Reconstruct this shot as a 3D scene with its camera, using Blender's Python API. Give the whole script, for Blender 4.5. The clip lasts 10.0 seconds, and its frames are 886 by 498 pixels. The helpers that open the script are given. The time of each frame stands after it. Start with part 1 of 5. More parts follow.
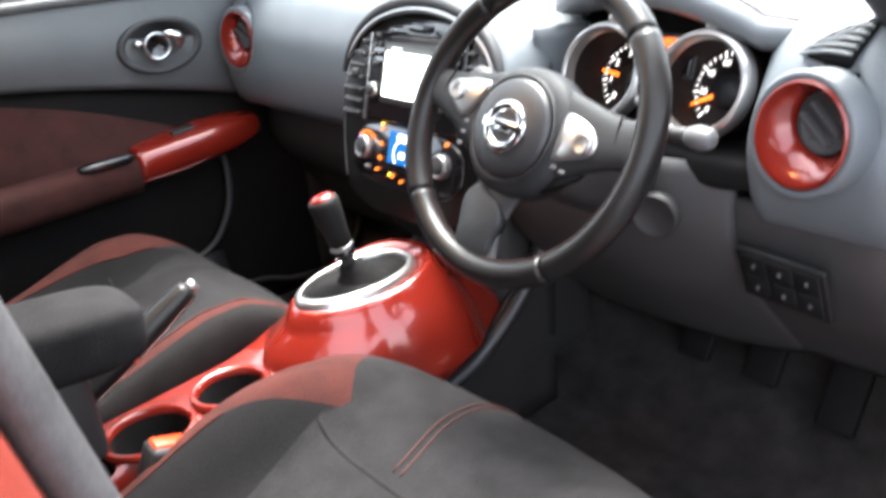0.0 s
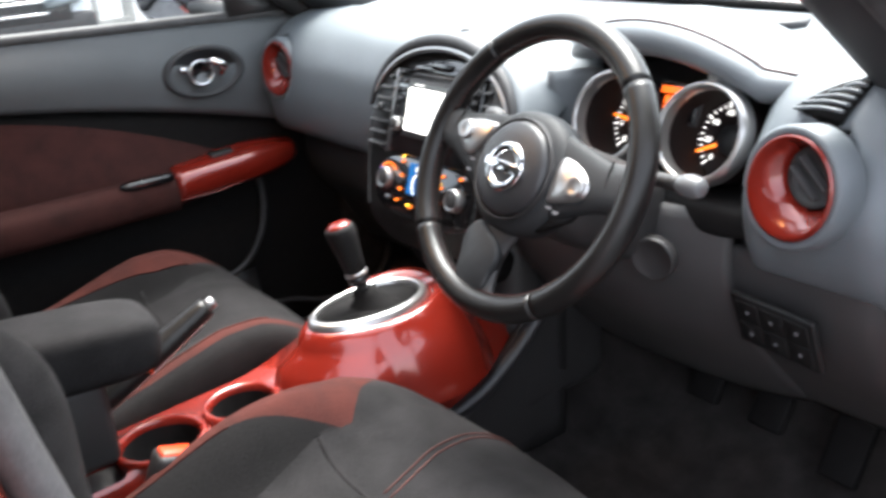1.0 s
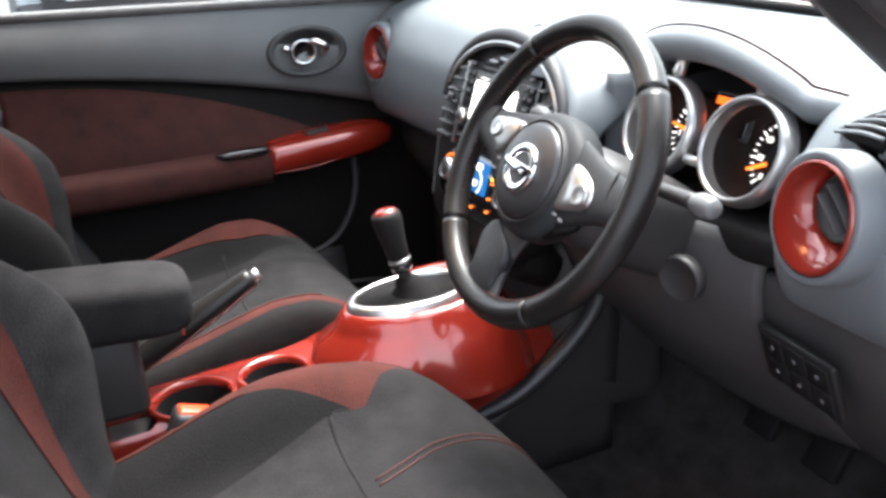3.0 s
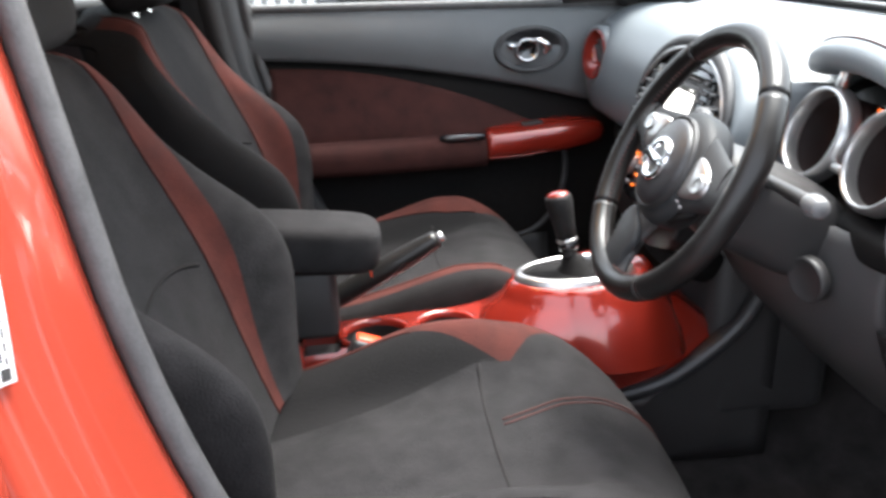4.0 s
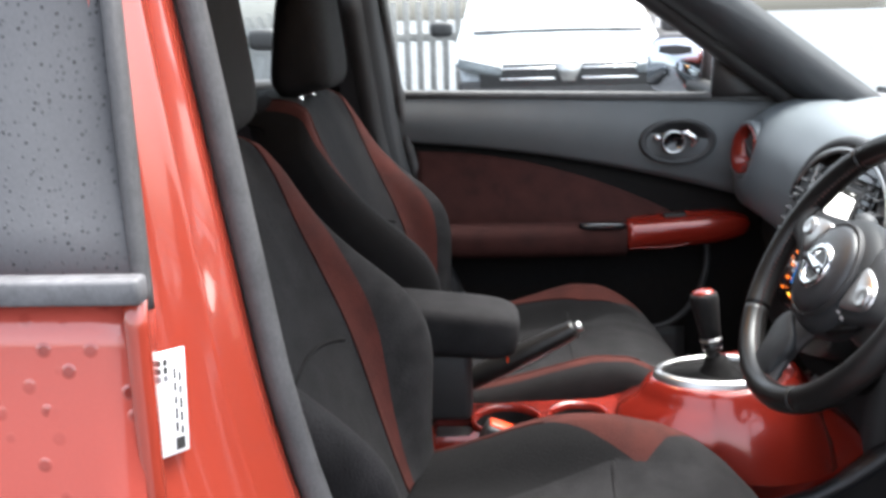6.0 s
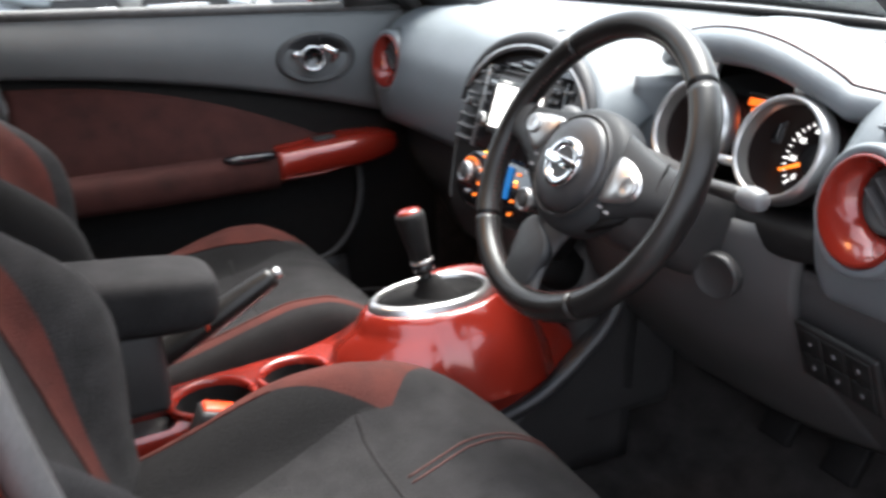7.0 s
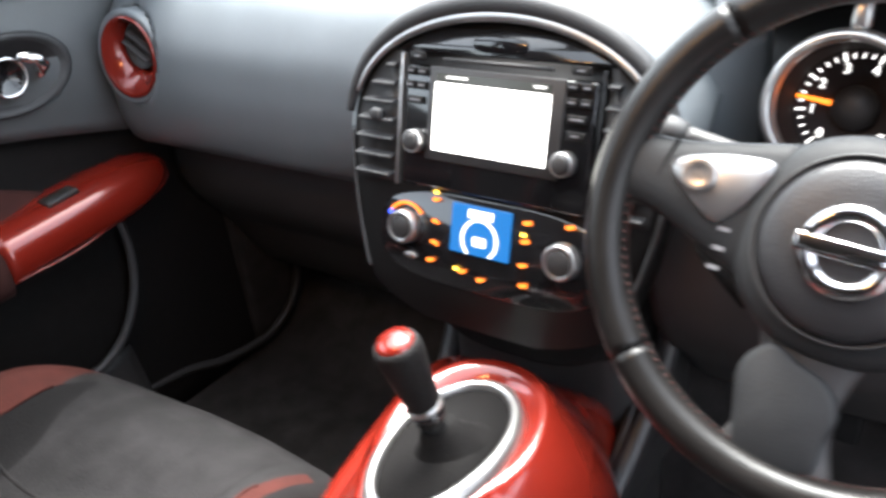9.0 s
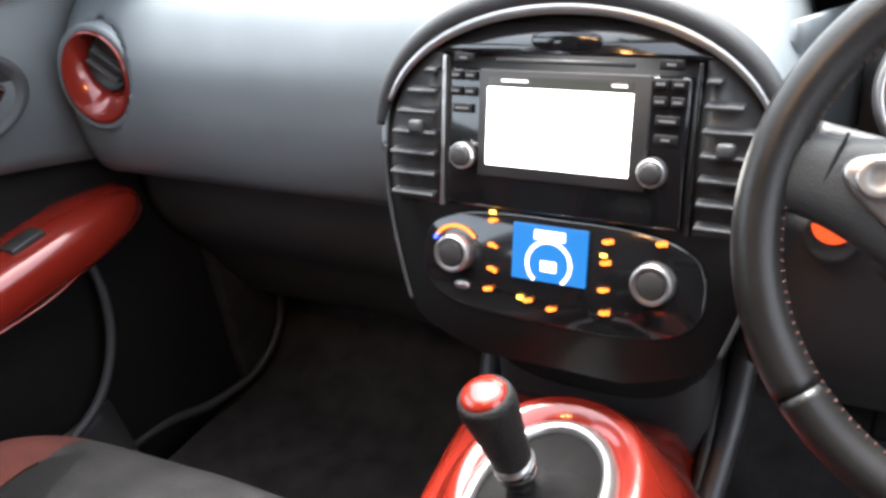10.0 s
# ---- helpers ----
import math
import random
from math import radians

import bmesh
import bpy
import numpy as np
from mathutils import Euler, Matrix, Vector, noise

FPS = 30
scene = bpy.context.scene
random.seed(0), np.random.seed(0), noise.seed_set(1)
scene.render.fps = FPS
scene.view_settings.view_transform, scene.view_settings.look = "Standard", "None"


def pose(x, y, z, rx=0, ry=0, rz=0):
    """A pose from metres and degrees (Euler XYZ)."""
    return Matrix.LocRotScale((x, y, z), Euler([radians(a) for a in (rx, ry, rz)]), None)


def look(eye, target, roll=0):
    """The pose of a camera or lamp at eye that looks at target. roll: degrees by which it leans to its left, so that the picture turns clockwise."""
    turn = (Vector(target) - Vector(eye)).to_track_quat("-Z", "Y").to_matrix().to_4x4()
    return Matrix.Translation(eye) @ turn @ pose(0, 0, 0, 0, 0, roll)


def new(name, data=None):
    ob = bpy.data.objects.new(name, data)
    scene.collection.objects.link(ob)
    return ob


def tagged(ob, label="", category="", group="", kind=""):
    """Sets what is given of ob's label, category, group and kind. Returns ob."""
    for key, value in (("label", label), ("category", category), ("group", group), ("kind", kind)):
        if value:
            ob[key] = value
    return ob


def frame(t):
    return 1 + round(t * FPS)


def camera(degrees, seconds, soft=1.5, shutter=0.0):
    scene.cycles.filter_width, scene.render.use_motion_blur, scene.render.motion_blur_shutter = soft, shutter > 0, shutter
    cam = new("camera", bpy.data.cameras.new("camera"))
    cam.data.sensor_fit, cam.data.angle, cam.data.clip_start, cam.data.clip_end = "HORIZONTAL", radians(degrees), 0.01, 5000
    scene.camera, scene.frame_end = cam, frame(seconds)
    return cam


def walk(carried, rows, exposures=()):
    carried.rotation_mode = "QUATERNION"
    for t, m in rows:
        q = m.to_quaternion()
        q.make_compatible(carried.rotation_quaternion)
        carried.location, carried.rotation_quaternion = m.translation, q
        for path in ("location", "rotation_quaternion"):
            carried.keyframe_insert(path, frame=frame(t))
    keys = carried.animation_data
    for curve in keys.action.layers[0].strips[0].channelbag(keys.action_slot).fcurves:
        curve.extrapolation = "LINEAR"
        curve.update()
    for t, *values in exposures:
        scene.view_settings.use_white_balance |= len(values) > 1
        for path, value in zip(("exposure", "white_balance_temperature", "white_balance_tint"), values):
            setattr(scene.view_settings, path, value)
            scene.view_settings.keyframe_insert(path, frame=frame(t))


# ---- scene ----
cam = camera(55.5, 10.0, soft=3.0, shutter=0.5)
PATH = [
    (0, (0.993, -0.619, 1.207), (-0.432, 0.523, 0.391), -6.1),
    (0.3, (0.985, -0.610, 1.231), (-0.408, 0.608, 0.474), -4.7),
    (0.5, (0.991, -0.596, 1.234), (-0.397, 0.646, 0.504), -4.5),
    (0.6, (0.999, -0.596, 1.234), (-0.393, 0.643, 0.509), -4.3),
    (0.8, (1.033, -0.596, 1.231), (-0.413, 0.577, 0.501), -4.6),
    (1, (1.057, -0.595, 1.225), (-0.458, 0.474, 0.476), -4.7),
    (1.5, (1.095, -0.569, 1.235), (-0.488, 0.388, 0.475), -3.2),
    (2, (1.120, -0.569, 1.239), (-0.445, 0.439, 0.507), -3.4),
    (2.1, (1.120, -0.568, 1.240), (-0.442, 0.443, 0.508), -3.2),
    (3.3, (1.150, -0.426, 1.215), (-0.598, 0.202, 0.473), -2.2),
    (3.4, (1.181, -0.424, 1.216), (-0.587, 0.153, 0.481), -2.0),
    (3.5, (1.215, -0.404, 1.215), (-0.587, 0.071, 0.489), -2.7),
    (3.7, (1.274, -0.389, 1.219), (-0.560, -0.066, 0.490), -2.6),
    (4, (1.317, -0.364, 1.223), (-0.544, -0.187, 0.510), -2.6),
    (4.2, (1.325, -0.345, 1.237), (-0.550, -0.275, 0.548), -2.6),
    (4.5, (1.326, -0.299, 1.254), (-0.586, -0.429, 0.683), -2.1),
    (5, (1.343, -0.276, 1.256), (-0.591, -0.539, 0.819), -2.1),
    (5.2, (1.347, -0.272, 1.257), (-0.588, -0.561, 0.833), -1.7),
    (6.5, (1.237, -0.471, 1.203), (-0.651, -0.248, 0.581), -1.9),
    (6.8, (1.152, -0.496, 1.178), (-0.651, 0.087, 0.533), -2.2),
    (7, (1.107, -0.524, 1.188), (-0.576, 0.300, 0.489), -1.5),
    (7.2, (1.044, -0.508, 1.184), (-0.616, 0.356, 0.480), -1.5),
    (7.5, (0.931, -0.478, 1.185), (-0.674, 0.451, 0.437), -2.6),
    (8, (0.767, -0.473, 1.197), (-0.654, 0.612, 0.301), -4.1),
    (8.2, (0.673, -0.463, 1.190), (-0.582, 0.778, 0.254), -3.8),
    (8.5, (0.569, -0.481, 1.192), (-0.630, 0.846, 0.297), -4.0),
    (9, (0.433, -0.487, 1.218), (-0.654, 0.891, 0.258), -7.0),
    (9.3, (0.339, -0.481, 1.244), (-0.714, 0.885, 0.223), -9.1),
    (9.5, (0.306, -0.469, 1.211), (-0.718, 0.961, 0.260), -8.1),
    (9.6, (0.294, -0.461, 1.211), (-0.704, 0.980, 0.248), -7.9),
    (10, (0.273, -0.463, 1.199), (-0.675, 1.007, 0.229), -8.3),
]
walk(cam, [(t, look(eye, target, roll)) for t, eye, target, roll in PATH], [(0.0, 3.65, 6500, 10), (0.4, 3.4, 6500, 10), (0.6, 3.34, 6500, 10), (1.0, 3.17, 6500, 10), (1.5, 3.44, 6500, 10), (2.2, 3.42, 6500, 10), (3.5, 3.34, 6500, 10), (4.2, 3.34, 6500, 10), (4.5, 3.34, 6150, 10), (5.0, 2.84, 6150, 10), (6.5, 2.85, 6500, 10), (7.0, 3.08, 6500, 10), (8.0, 3.0, 6500, 10), (8.5, 3.3, 6500, 10), (9.2, 3.6, 6500, 10), (10.0, 3.72, 6500, 10)])

# ---- world and daylight: a bright overcast sky ----
SUN_ELEVATION, SUN_TURN = 70.0, -28.0
world = bpy.data.worlds.new("overcast")
world.use_nodes = True
wn = world.node_tree.nodes
sky = wn.new("ShaderNodeTexSky")
sky.sky_type, sky.sun_disc = "NISHITA", False
sky.sun_elevation, sky.sun_rotation = radians(SUN_ELEVATION), radians(SUN_TURN)
sky.dust_density, sky.air_density = 4.0, 1.0
grey = wn.new("ShaderNodeHueSaturation")
grey.inputs["Saturation"].default_value = 0.4
world.node_tree.links.new(sky.outputs[0], grey.inputs["Color"])
world.node_tree.links.new(grey.outputs[0], wn["Background"].inputs[0])
wn["Background"].inputs[1].default_value = 0.125
scene.world = world
sun_data = bpy.data.lights.new("sun", "SUN")
sun_data.energy, sun_data.angle, sun_data.color = 1.3, radians(30), (1.0, 0.99, 0.97)
sun_lamp = new("sun", sun_data)
sun_lamp.matrix_world = look((0, 0, 0), (-math.sin(radians(SUN_TURN)) * math.cos(radians(SUN_ELEVATION)), -math.cos(radians(SUN_TURN)) * math.cos(radians(SUN_ELEVATION)), -math.sin(radians(SUN_ELEVATION))))


# ---- materials ----
def material(name, color, rough=0.5, metal=0.0, vary=0.15, scale=12.0, bump=0.0, grain=400.0, coat=0.0, dark=None, sheen=0.0, specular=None):
    """A surface with blotches at one scale, fine grain at another, and relief."""
    m = bpy.data.materials.new(name)
    m.use_nodes = True
    n, l = m.node_tree.nodes, m.node_tree.links
    b = n["Principled BSDF"]
    where = n.new("ShaderNodeTexCoord")
    blotch, fine = n.new("ShaderNodeTexNoise"), n.new("ShaderNodeTexNoise")
    blotch.inputs["Scale"].default_value, blotch.inputs["Detail"].default_value = scale, 4.0
    fine.inputs["Scale"].default_value, fine.inputs["Detail"].default_value = grain, 2.0
    l.new(where.outputs["Object"], blotch.inputs["Vector"])
    l.new(where.outputs["Object"], fine.inputs["Vector"])
    both = n.new("ShaderNodeMath")
    both.operation = "MULTIPLY_ADD"
    l.new(fine.outputs[0], both.inputs[0])
    both.inputs[1].default_value = 0.5
    l.new(blotch.outputs[0], both.inputs[2])
    ramp = n.new("ShaderNodeMapRange")
    ramp.inputs["From Min"].default_value, ramp.inputs["From Max"].default_value = 0.45, 1.05
    l.new(both.outputs[0], ramp.inputs["Value"])
    mix = n.new("ShaderNodeMix")
    mix.data_type = "RGBA"
    low = dark or tuple(c * (1 - vary) for c in color)
    mix.inputs["A"].default_value = (*low, 1)
    mix.inputs["B"].default_value = (*(min(1, c * (1 + vary)) for c in color), 1)
    l.new(ramp.outputs[0], mix.inputs["Factor"])
    l.new(mix.outputs["Result"], b.inputs["Base Color"])
    rr = n.new("ShaderNodeMapRange")
    rr.inputs["To Min"].default_value, rr.inputs["To Max"].default_value = max(0.02, rough * 0.85), min(1.0, rough * 1.15)
    l.new(blotch.outputs[0], rr.inputs["Value"])
    l.new(rr.outputs[0], b.inputs["Roughness"])
    b.inputs["Metallic"].default_value = metal
    b.inputs["Coat Weight"].default_value = coat
    b.inputs["Coat Roughness"].default_value = 0.06
    b.inputs["Sheen Weight"].default_value = sheen
    b.inputs["Sheen Roughness"].default_value = 0.5
    if specular is not None:
        b.inputs["Specular IOR Level"].default_value = specular
    if bump:
        bm = n.new("ShaderNodeBump")
        bm.inputs["Strength"].default_value, bm.inputs["Distance"].default_value = bump, 0.001
        l.new(fine.outputs[0], bm.inputs["Height"])
        l.new(bm.outputs[0], b.inputs["Normal"])
    return m


def wet(m, drop_color, scale):
    """Adds rain drops, seen as round spots with relief, to a made material."""
    n, l = m.node_tree.nodes, m.node_tree.links
    b = n["Principled BSDF"]
    where, cells, cut, mix, bm = n.new("ShaderNodeTexCoord"), n.new("ShaderNodeTexVoronoi"), n.new("ShaderNodeMapRange"), n.new("ShaderNodeMix"), n.new("ShaderNodeBump")
    cells.inputs["Scale"].default_value = scale
    l.new(where.outputs["Object"], cells.inputs["Vector"])
    cut.inputs["From Min"].default_value, cut.inputs["From Max"].default_value = 0.30, 0.16
    l.new(cells.outputs["Distance"], cut.inputs["Value"])
    size = n.new("ShaderNodeMath")
    size.operation = "MULTIPLY"
    l.new(cut.outputs[0], size.inputs[0])
    l.new(cells.outputs["Color"], size.inputs[1])
    mix.data_type = "RGBA"
    old = b.inputs["Base Color"].links[0].from_socket
    l.new(old, mix.inputs["A"])
    mix.inputs["B"].default_value = (*drop_color, 1)
    l.new(size.outputs[0], mix.inputs["Factor"])
    l.new(mix.outputs["Result"], b.inputs["Base Color"])
    bm.inputs["Strength"].default_value, bm.inputs["Distance"].default_value = 0.5, 0.002
    l.new(size.outputs[0], bm.inputs["Height"])
    l.new(bm.outputs[0], b.inputs["Coat Normal"])
    l.new(bm.outputs[0], b.inputs["Normal"])
    return m


def glow(name, color, strength):
    m = bpy.data.materials.new(name)
    m.use_nodes = True
    b = m.node_tree.nodes["Principled BSDF"]
    b.inputs["Base Color"].default_value = (0.02, 0.02, 0.02, 1)
    b.inputs["Emission Color"].default_value = (*color, 1)
    b.inputs["Emission Strength"].default_value = strength
    b.inputs["Roughness"].default_value = 0.2
    return m


def pane(name, tint=(0.9, 0.95, 0.94), drops=0.0):
    """Thin glass: clear through, with a gloss that grows towards grazing angles; drops adds rain beads."""
    m = bpy.data.materials.new(name)
    m.use_nodes = True
    n, l = m.node_tree.nodes, m.node_tree.links
    clear, gloss, mix, fres = n.new("ShaderNodeBsdfTransparent"), n.new("ShaderNodeBsdfGlossy"), n.new("ShaderNodeMixShader"), n.new("ShaderNodeFresnel")
    clear.inputs[0].default_value = (*tint, 1)
    gloss.inputs["Roughness"].default_value = 0.03
    fres.inputs["IOR"].default_value = 1.2
    l.new(fres.outputs[0], mix.inputs[0])
    l.new(clear.outputs[0], mix.inputs[1])
    l.new(gloss.outputs[0], mix.inputs[2])
    last = mix
    if drops:
        cells, where = n.new("ShaderNodeTexVoronoi"), n.new("ShaderNodeTexCoord")
        cells.inputs["Scale"].default_value = 90.0
        l.new(where.outputs["Object"], cells.inputs["Vector"])
        cut = n.new("ShaderNodeMath")
        cut.operation, cut.inputs[1].default_value = "LESS_THAN", 0.22
        l.new(cells.outputs["Distance"], cut.inputs[0])
        weigh = n.new("ShaderNodeMath")
        weigh.operation, weigh.inputs[1].default_value = "MULTIPLY", drops
        l.new(cut.outputs[0], weigh.inputs[0])
        bead = n.new("ShaderNodeBsdfTransparent")
        bead.inputs[0].default_value = (0.55, 0.58, 0.6, 1)
        last = n.new("ShaderNodeMixShader")
        l.new(weigh.outputs[0], last.inputs[0])
        l.new(mix.outputs[0], last.inputs[1])
        l.new(bead.outputs[0], last.inputs[2])
    l.new(last.outputs[0], n["Material Output"].inputs[0])
    return m


DASH = material("soft_dash_plastic", (0.128, 0.144, 0.155), 0.42, vary=0.12, scale=9, bump=0.35, grain=900)
BLACK = material("black_moulded_plastic", (0.027, 0.026, 0.0262), 0.5, vary=0.2, scale=15, bump=0.25, grain=800)
GLOSS_BLACK = material("piano_black", (0.008, 0.008, 0.009), 0.12, vary=0.2, scale=20, coat=0.5)
RED = material("red_pearl_paint", (0.205, 0.0155, 0.0085), 0.22, vary=0.08, scale=6, coat=0.8, metal=0.2, grain=1500)
BODY_RED = material("red_body_paint", (0.275, 0.036, 0.020), 0.22, vary=0.05, scale=4, coat=1.0, grain=1500)
CHROME = material("chrome", (0.82, 0.82, 0.83), 0.09, metal=1.0, vary=0.04, scale=30)
SATIN = material("satin_silver", (0.48, 0.475, 0.47), 0.30, metal=0.9, vary=0.05, scale=40)
LEATHER = material("black_wheel_leather", (0.0105, 0.0098, 0.0094), 0.32, vary=0.25, scale=25, bump=0.2, grain=600, specular=0.32)
FABRIC = material("dark_grey_woven_seat_cloth", (0.0126, 0.0119, 0.0124), 0.95, vary=0.6, scale=26, bump=1.0, grain=420, sheen=0.0, specular=0.2)
FABRIC_DARK = material("black_seat_cloth", (0.0054, 0.0050, 0.0052), 0.95, vary=0.4, scale=24, bump=1.0, grain=420, specular=0.2)
FABRIC_SIDE = material("charcoal_seat_cloth", (0.0098, 0.0090, 0.0092), 0.95, vary=0.5, scale=22, bump=1.0, grain=420, sheen=0.0, specular=0.2)
FABRIC_RED = material("burgundy_seat_cloth", (0.047, 0.0120, 0.0092), 0.95, vary=0.4, scale=24, bump=1.0, grain=420, specular=0.2)
STITCH = material("red_stitching", (0.05, 0.013, 0.01), 0.8, vary=0.3, scale=200)
DOOR_CLOTH = material("burgundy_door_cloth", (0.036, 0.0125, 0.0108), 0.95, vary=0.4, scale=22, bump=1.0, grain=420, specular=0.2)
CARPET = material("black_carpet", (0.027, 0.0245, 0.0238), 1.0, vary=0.5, scale=20, bump=1.0, grain=500, specular=0.12)
STRIP = material("weathered_grey_strip", (0.10, 0.10, 0.105), 0.6, vary=0.3, scale=60, bump=0.3, grain=300)
RUBBER = material("grey_rubber_seal", (0.052, 0.051, 0.052), 0.6, vary=0.35, scale=40, bump=0.4, grain=300)
LINING = material("grey_roof_lining", (0.25, 0.25, 0.24), 0.95, vary=0.1, scale=10, bump=0.5)
TRIM = material("dark_pillar_trim", (0.03, 0.031, 0.033), 0.6, vary=0.12, scale=12, bump=0.3, grain=700)
GLASS = pane("clear_car_glass")
WET_GLASS = pane("rain_spotted_glass", drops=0.75)
MIRROR = material("mirror_silver", (0.42, 0.44, 0.48), 0.03, metal=1.0, vary=0.01)
WHITE_PLASTIC = material("white_label", (0.8, 0.8, 0.79), 0.4, vary=0.04)
INK = material("black_ink", (0.03, 0.03, 0.03), 0.6)
ORANGE_PLASTIC = material("orange_buckle_plastic", (0.62, 0.05, 0.008), 0.35, vary=0.05)
SCREEN = glow("lit_map_screen", (1.0, 0.99, 0.93), 0.95)
SCREEN_BAR = glow("dim_screen_bar", (0.35, 0.36, 0.30), 0.02)
BLUE_SCREEN = glow("blue_climate_display", (0.004, 0.15, 0.46), 0.15)
WHITE_GLOW = glow("white_dial_marks", (0.95, 0.93, 0.9), 0.35)
AMBER = glow("amber_button_light", (1.0, 0.20, 0.02), 0.33)
AMBER_DIM = glow("amber_display", (1.0, 0.13, 0.012), 0.30)
COLD_BLUE = glow("blue_mark", (0.05, 0.1, 1.0), 0.5)
YELLOW = glow("yellow_button_light", (1.0, 0.55, 0.05), 0.8)
START_GLOW = glow("orange_start_light", (1.0, 0.10, 0.02), 0.11)
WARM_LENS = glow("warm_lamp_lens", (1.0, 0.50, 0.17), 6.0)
# Sky reflection is painted as a matt grey base, so it mirrors nothing.
TINT = wet(material("sky_grey_tinted_glass", (0.088, 0.090, 0.096), 0.75, vary=0.15, scale=8, specular=0.2), (0.022, 0.022, 0.024), 190.0)
# Paler than BODY_RED: sky glare is in the base colour; the drops are rain.
WET_PALE_PAINT = wet(material("wet_red_paint_sky_glare", (0.42, 0.070, 0.050), 0.2, vary=0.05, scale=4, coat=1.0), (0.16, 0.012, 0.006), 55.0)
HUB = material("grey_airbag_plastic", (0.024, 0.024, 0.0255), 0.36, vary=0.15, scale=20, bump=0.4, grain=700)
SEMI_BLACK = material("half_gloss_black_plastic", (0.0125, 0.0122, 0.0122), 0.42, vary=0.2, scale=20, bump=0.15, grain=700, specular=0.22)
GRIP = material("black_grip_leather", (0.009, 0.0085, 0.0085), 0.7, specular=0.25, vary=0.35, scale=120, bump=0.8, grain=350)
SPOKE_LIGHT = material("light_grey_stalk_plastic", (0.11, 0.113, 0.116), 0.45, vary=0.15, scale=40, bump=0.3, grain=500)
SPOKE = material("grey_spoke_plastic", (0.020, 0.0212, 0.0225), 0.55, vary=0.15, scale=20, bump=0.35, grain=700, specular=0.35)
DIM_GLASS = material("dark_car_window", (0.07, 0.08, 0.082), 0.15, vary=0.25, scale=3, coat=0.3)
DOOR_TOP = material("soft_door_plastic", (0.074, 0.080, 0.084), 0.45, vary=0.15, scale=10, bump=0.4, grain=800)
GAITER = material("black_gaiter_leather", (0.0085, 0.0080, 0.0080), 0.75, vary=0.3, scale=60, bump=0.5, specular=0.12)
# Darker than DASH: shade under the dash pads is part of this colour.
LOWER = material("dark_plastic_with_shade", (0.044, 0.042, 0.0425), 0.55, vary=0.15, scale=12, bump=0.3, grain=800)
FAINT = material("faint_grey_print", (0.16, 0.16, 0.17), 0.6)
# Sky reflection on the windscreen is painted as this pale base colour.
SKY_GLASS = material("sky_reflection_car_window", (0.42, 0.45, 0.47), 0.08, vary=0.1, coat=0.8)
SILVER_PAINT = material("silver_white_paint", (0.50, 0.53, 0.56), 0.25, vary=0.04, coat=0.8)
DARK_PAINT = material("dark_grey_paint", (0.06, 0.065, 0.07), 0.25, vary=0.1, coat=0.8)
LAMP_GLASS = material("headlight_glass", (0.20, 0.22, 0.23), 0.1, vary=0.2, coat=0.8)
ASPHALT = material("wet_asphalt", (0.06, 0.06, 0.062), 0.45, vary=0.35, scale=2.0, bump=0.6, grain=120)
WOOD = material("weathered_fence_wood", (0.30, 0.29, 0.27), 0.85, vary=0.4, scale=6, bump=0.6, grain=80)
DIAL_FACE = material("dark_dial_plastic", (0.010, 0.0052, 0.0048), 0.6, specular=0.25, vary=0.2, scale=20)


# ---- helpers of mesh code ----
def part(name, bm, mat, parent=None, label="", smooth=True):
    """Links a bmesh as one mesh object under a thing or a part."""
    if not any(e.is_boundary for e in bm.edges):
        bmesh.ops.recalc_face_normals(bm, faces=bm.faces)
    me = bpy.data.meshes.new(name)
    bm.to_mesh(me)
    bm.free()
    for m in mat if isinstance(mat, (list, tuple)) else [mat]:
        me.materials.append(m)
    if smooth:
        me.shade_smooth()
    return under(new(name, me), parent, label)


PLACES = {}


def under(ob, parent, label=""):
    """Makes ob a part of parent without moving it."""
    if parent is not None:
        ob.parent = parent
        top = parent
        while top.parent is not None:
            top = top.parent
        if parent is top:
            ob.matrix_parent_inverse = Matrix.Translation(-Vector(PLACES.get(top.name, (0, 0, 0))))
    if label:
        ob["label"] = label
    return ob


def thing(name, at=(0, 0, 0), label="", category="", group="", kind=""):
    """An empty at a thing's base, whose parts are built in the car's own axes."""
    ob = new(name)
    ob.empty_display_size = 0.05
    ob.location = at
    PLACES[ob.name] = at
    return tagged(ob, label, category, group, kind)


def rings(bm, loops, closed=True, caps=True):
    """Skin between loops of points; closed: each loop is a ring."""
    rows = [[bm.verts.new(p) for p in loop] for loop in loops]
    k = len(rows[0])
    for a, b in zip(rows, rows[1:]):
        for i in range(k if closed else k - 1):
            bm.faces.new((a[i], a[(i + 1) % k], b[(i + 1) % k], b[i]))
    if caps and closed:
        bm.faces.new(rows[0][::-1])
        bm.faces.new(rows[-1])
    return bm


def sheet(fn, nu, nv, u0=0.0, u1=1.0, v0=0.0, v1=1.0):
    """An open skin over fn(u, v)."""
    bm = bmesh.new()
    return rings(bm, [[fn(u0 + (u1 - u0) * i / nu, v0 + (v1 - v0) * j / nv) for i in range(nu + 1)] for j in range(nv + 1)], closed=False)


def thick(ob, metres, offset=-1.0):
    mod = ob.modifiers.new("thickness", "SOLIDIFY")
    mod.thickness, mod.offset = metres, offset
    return ob


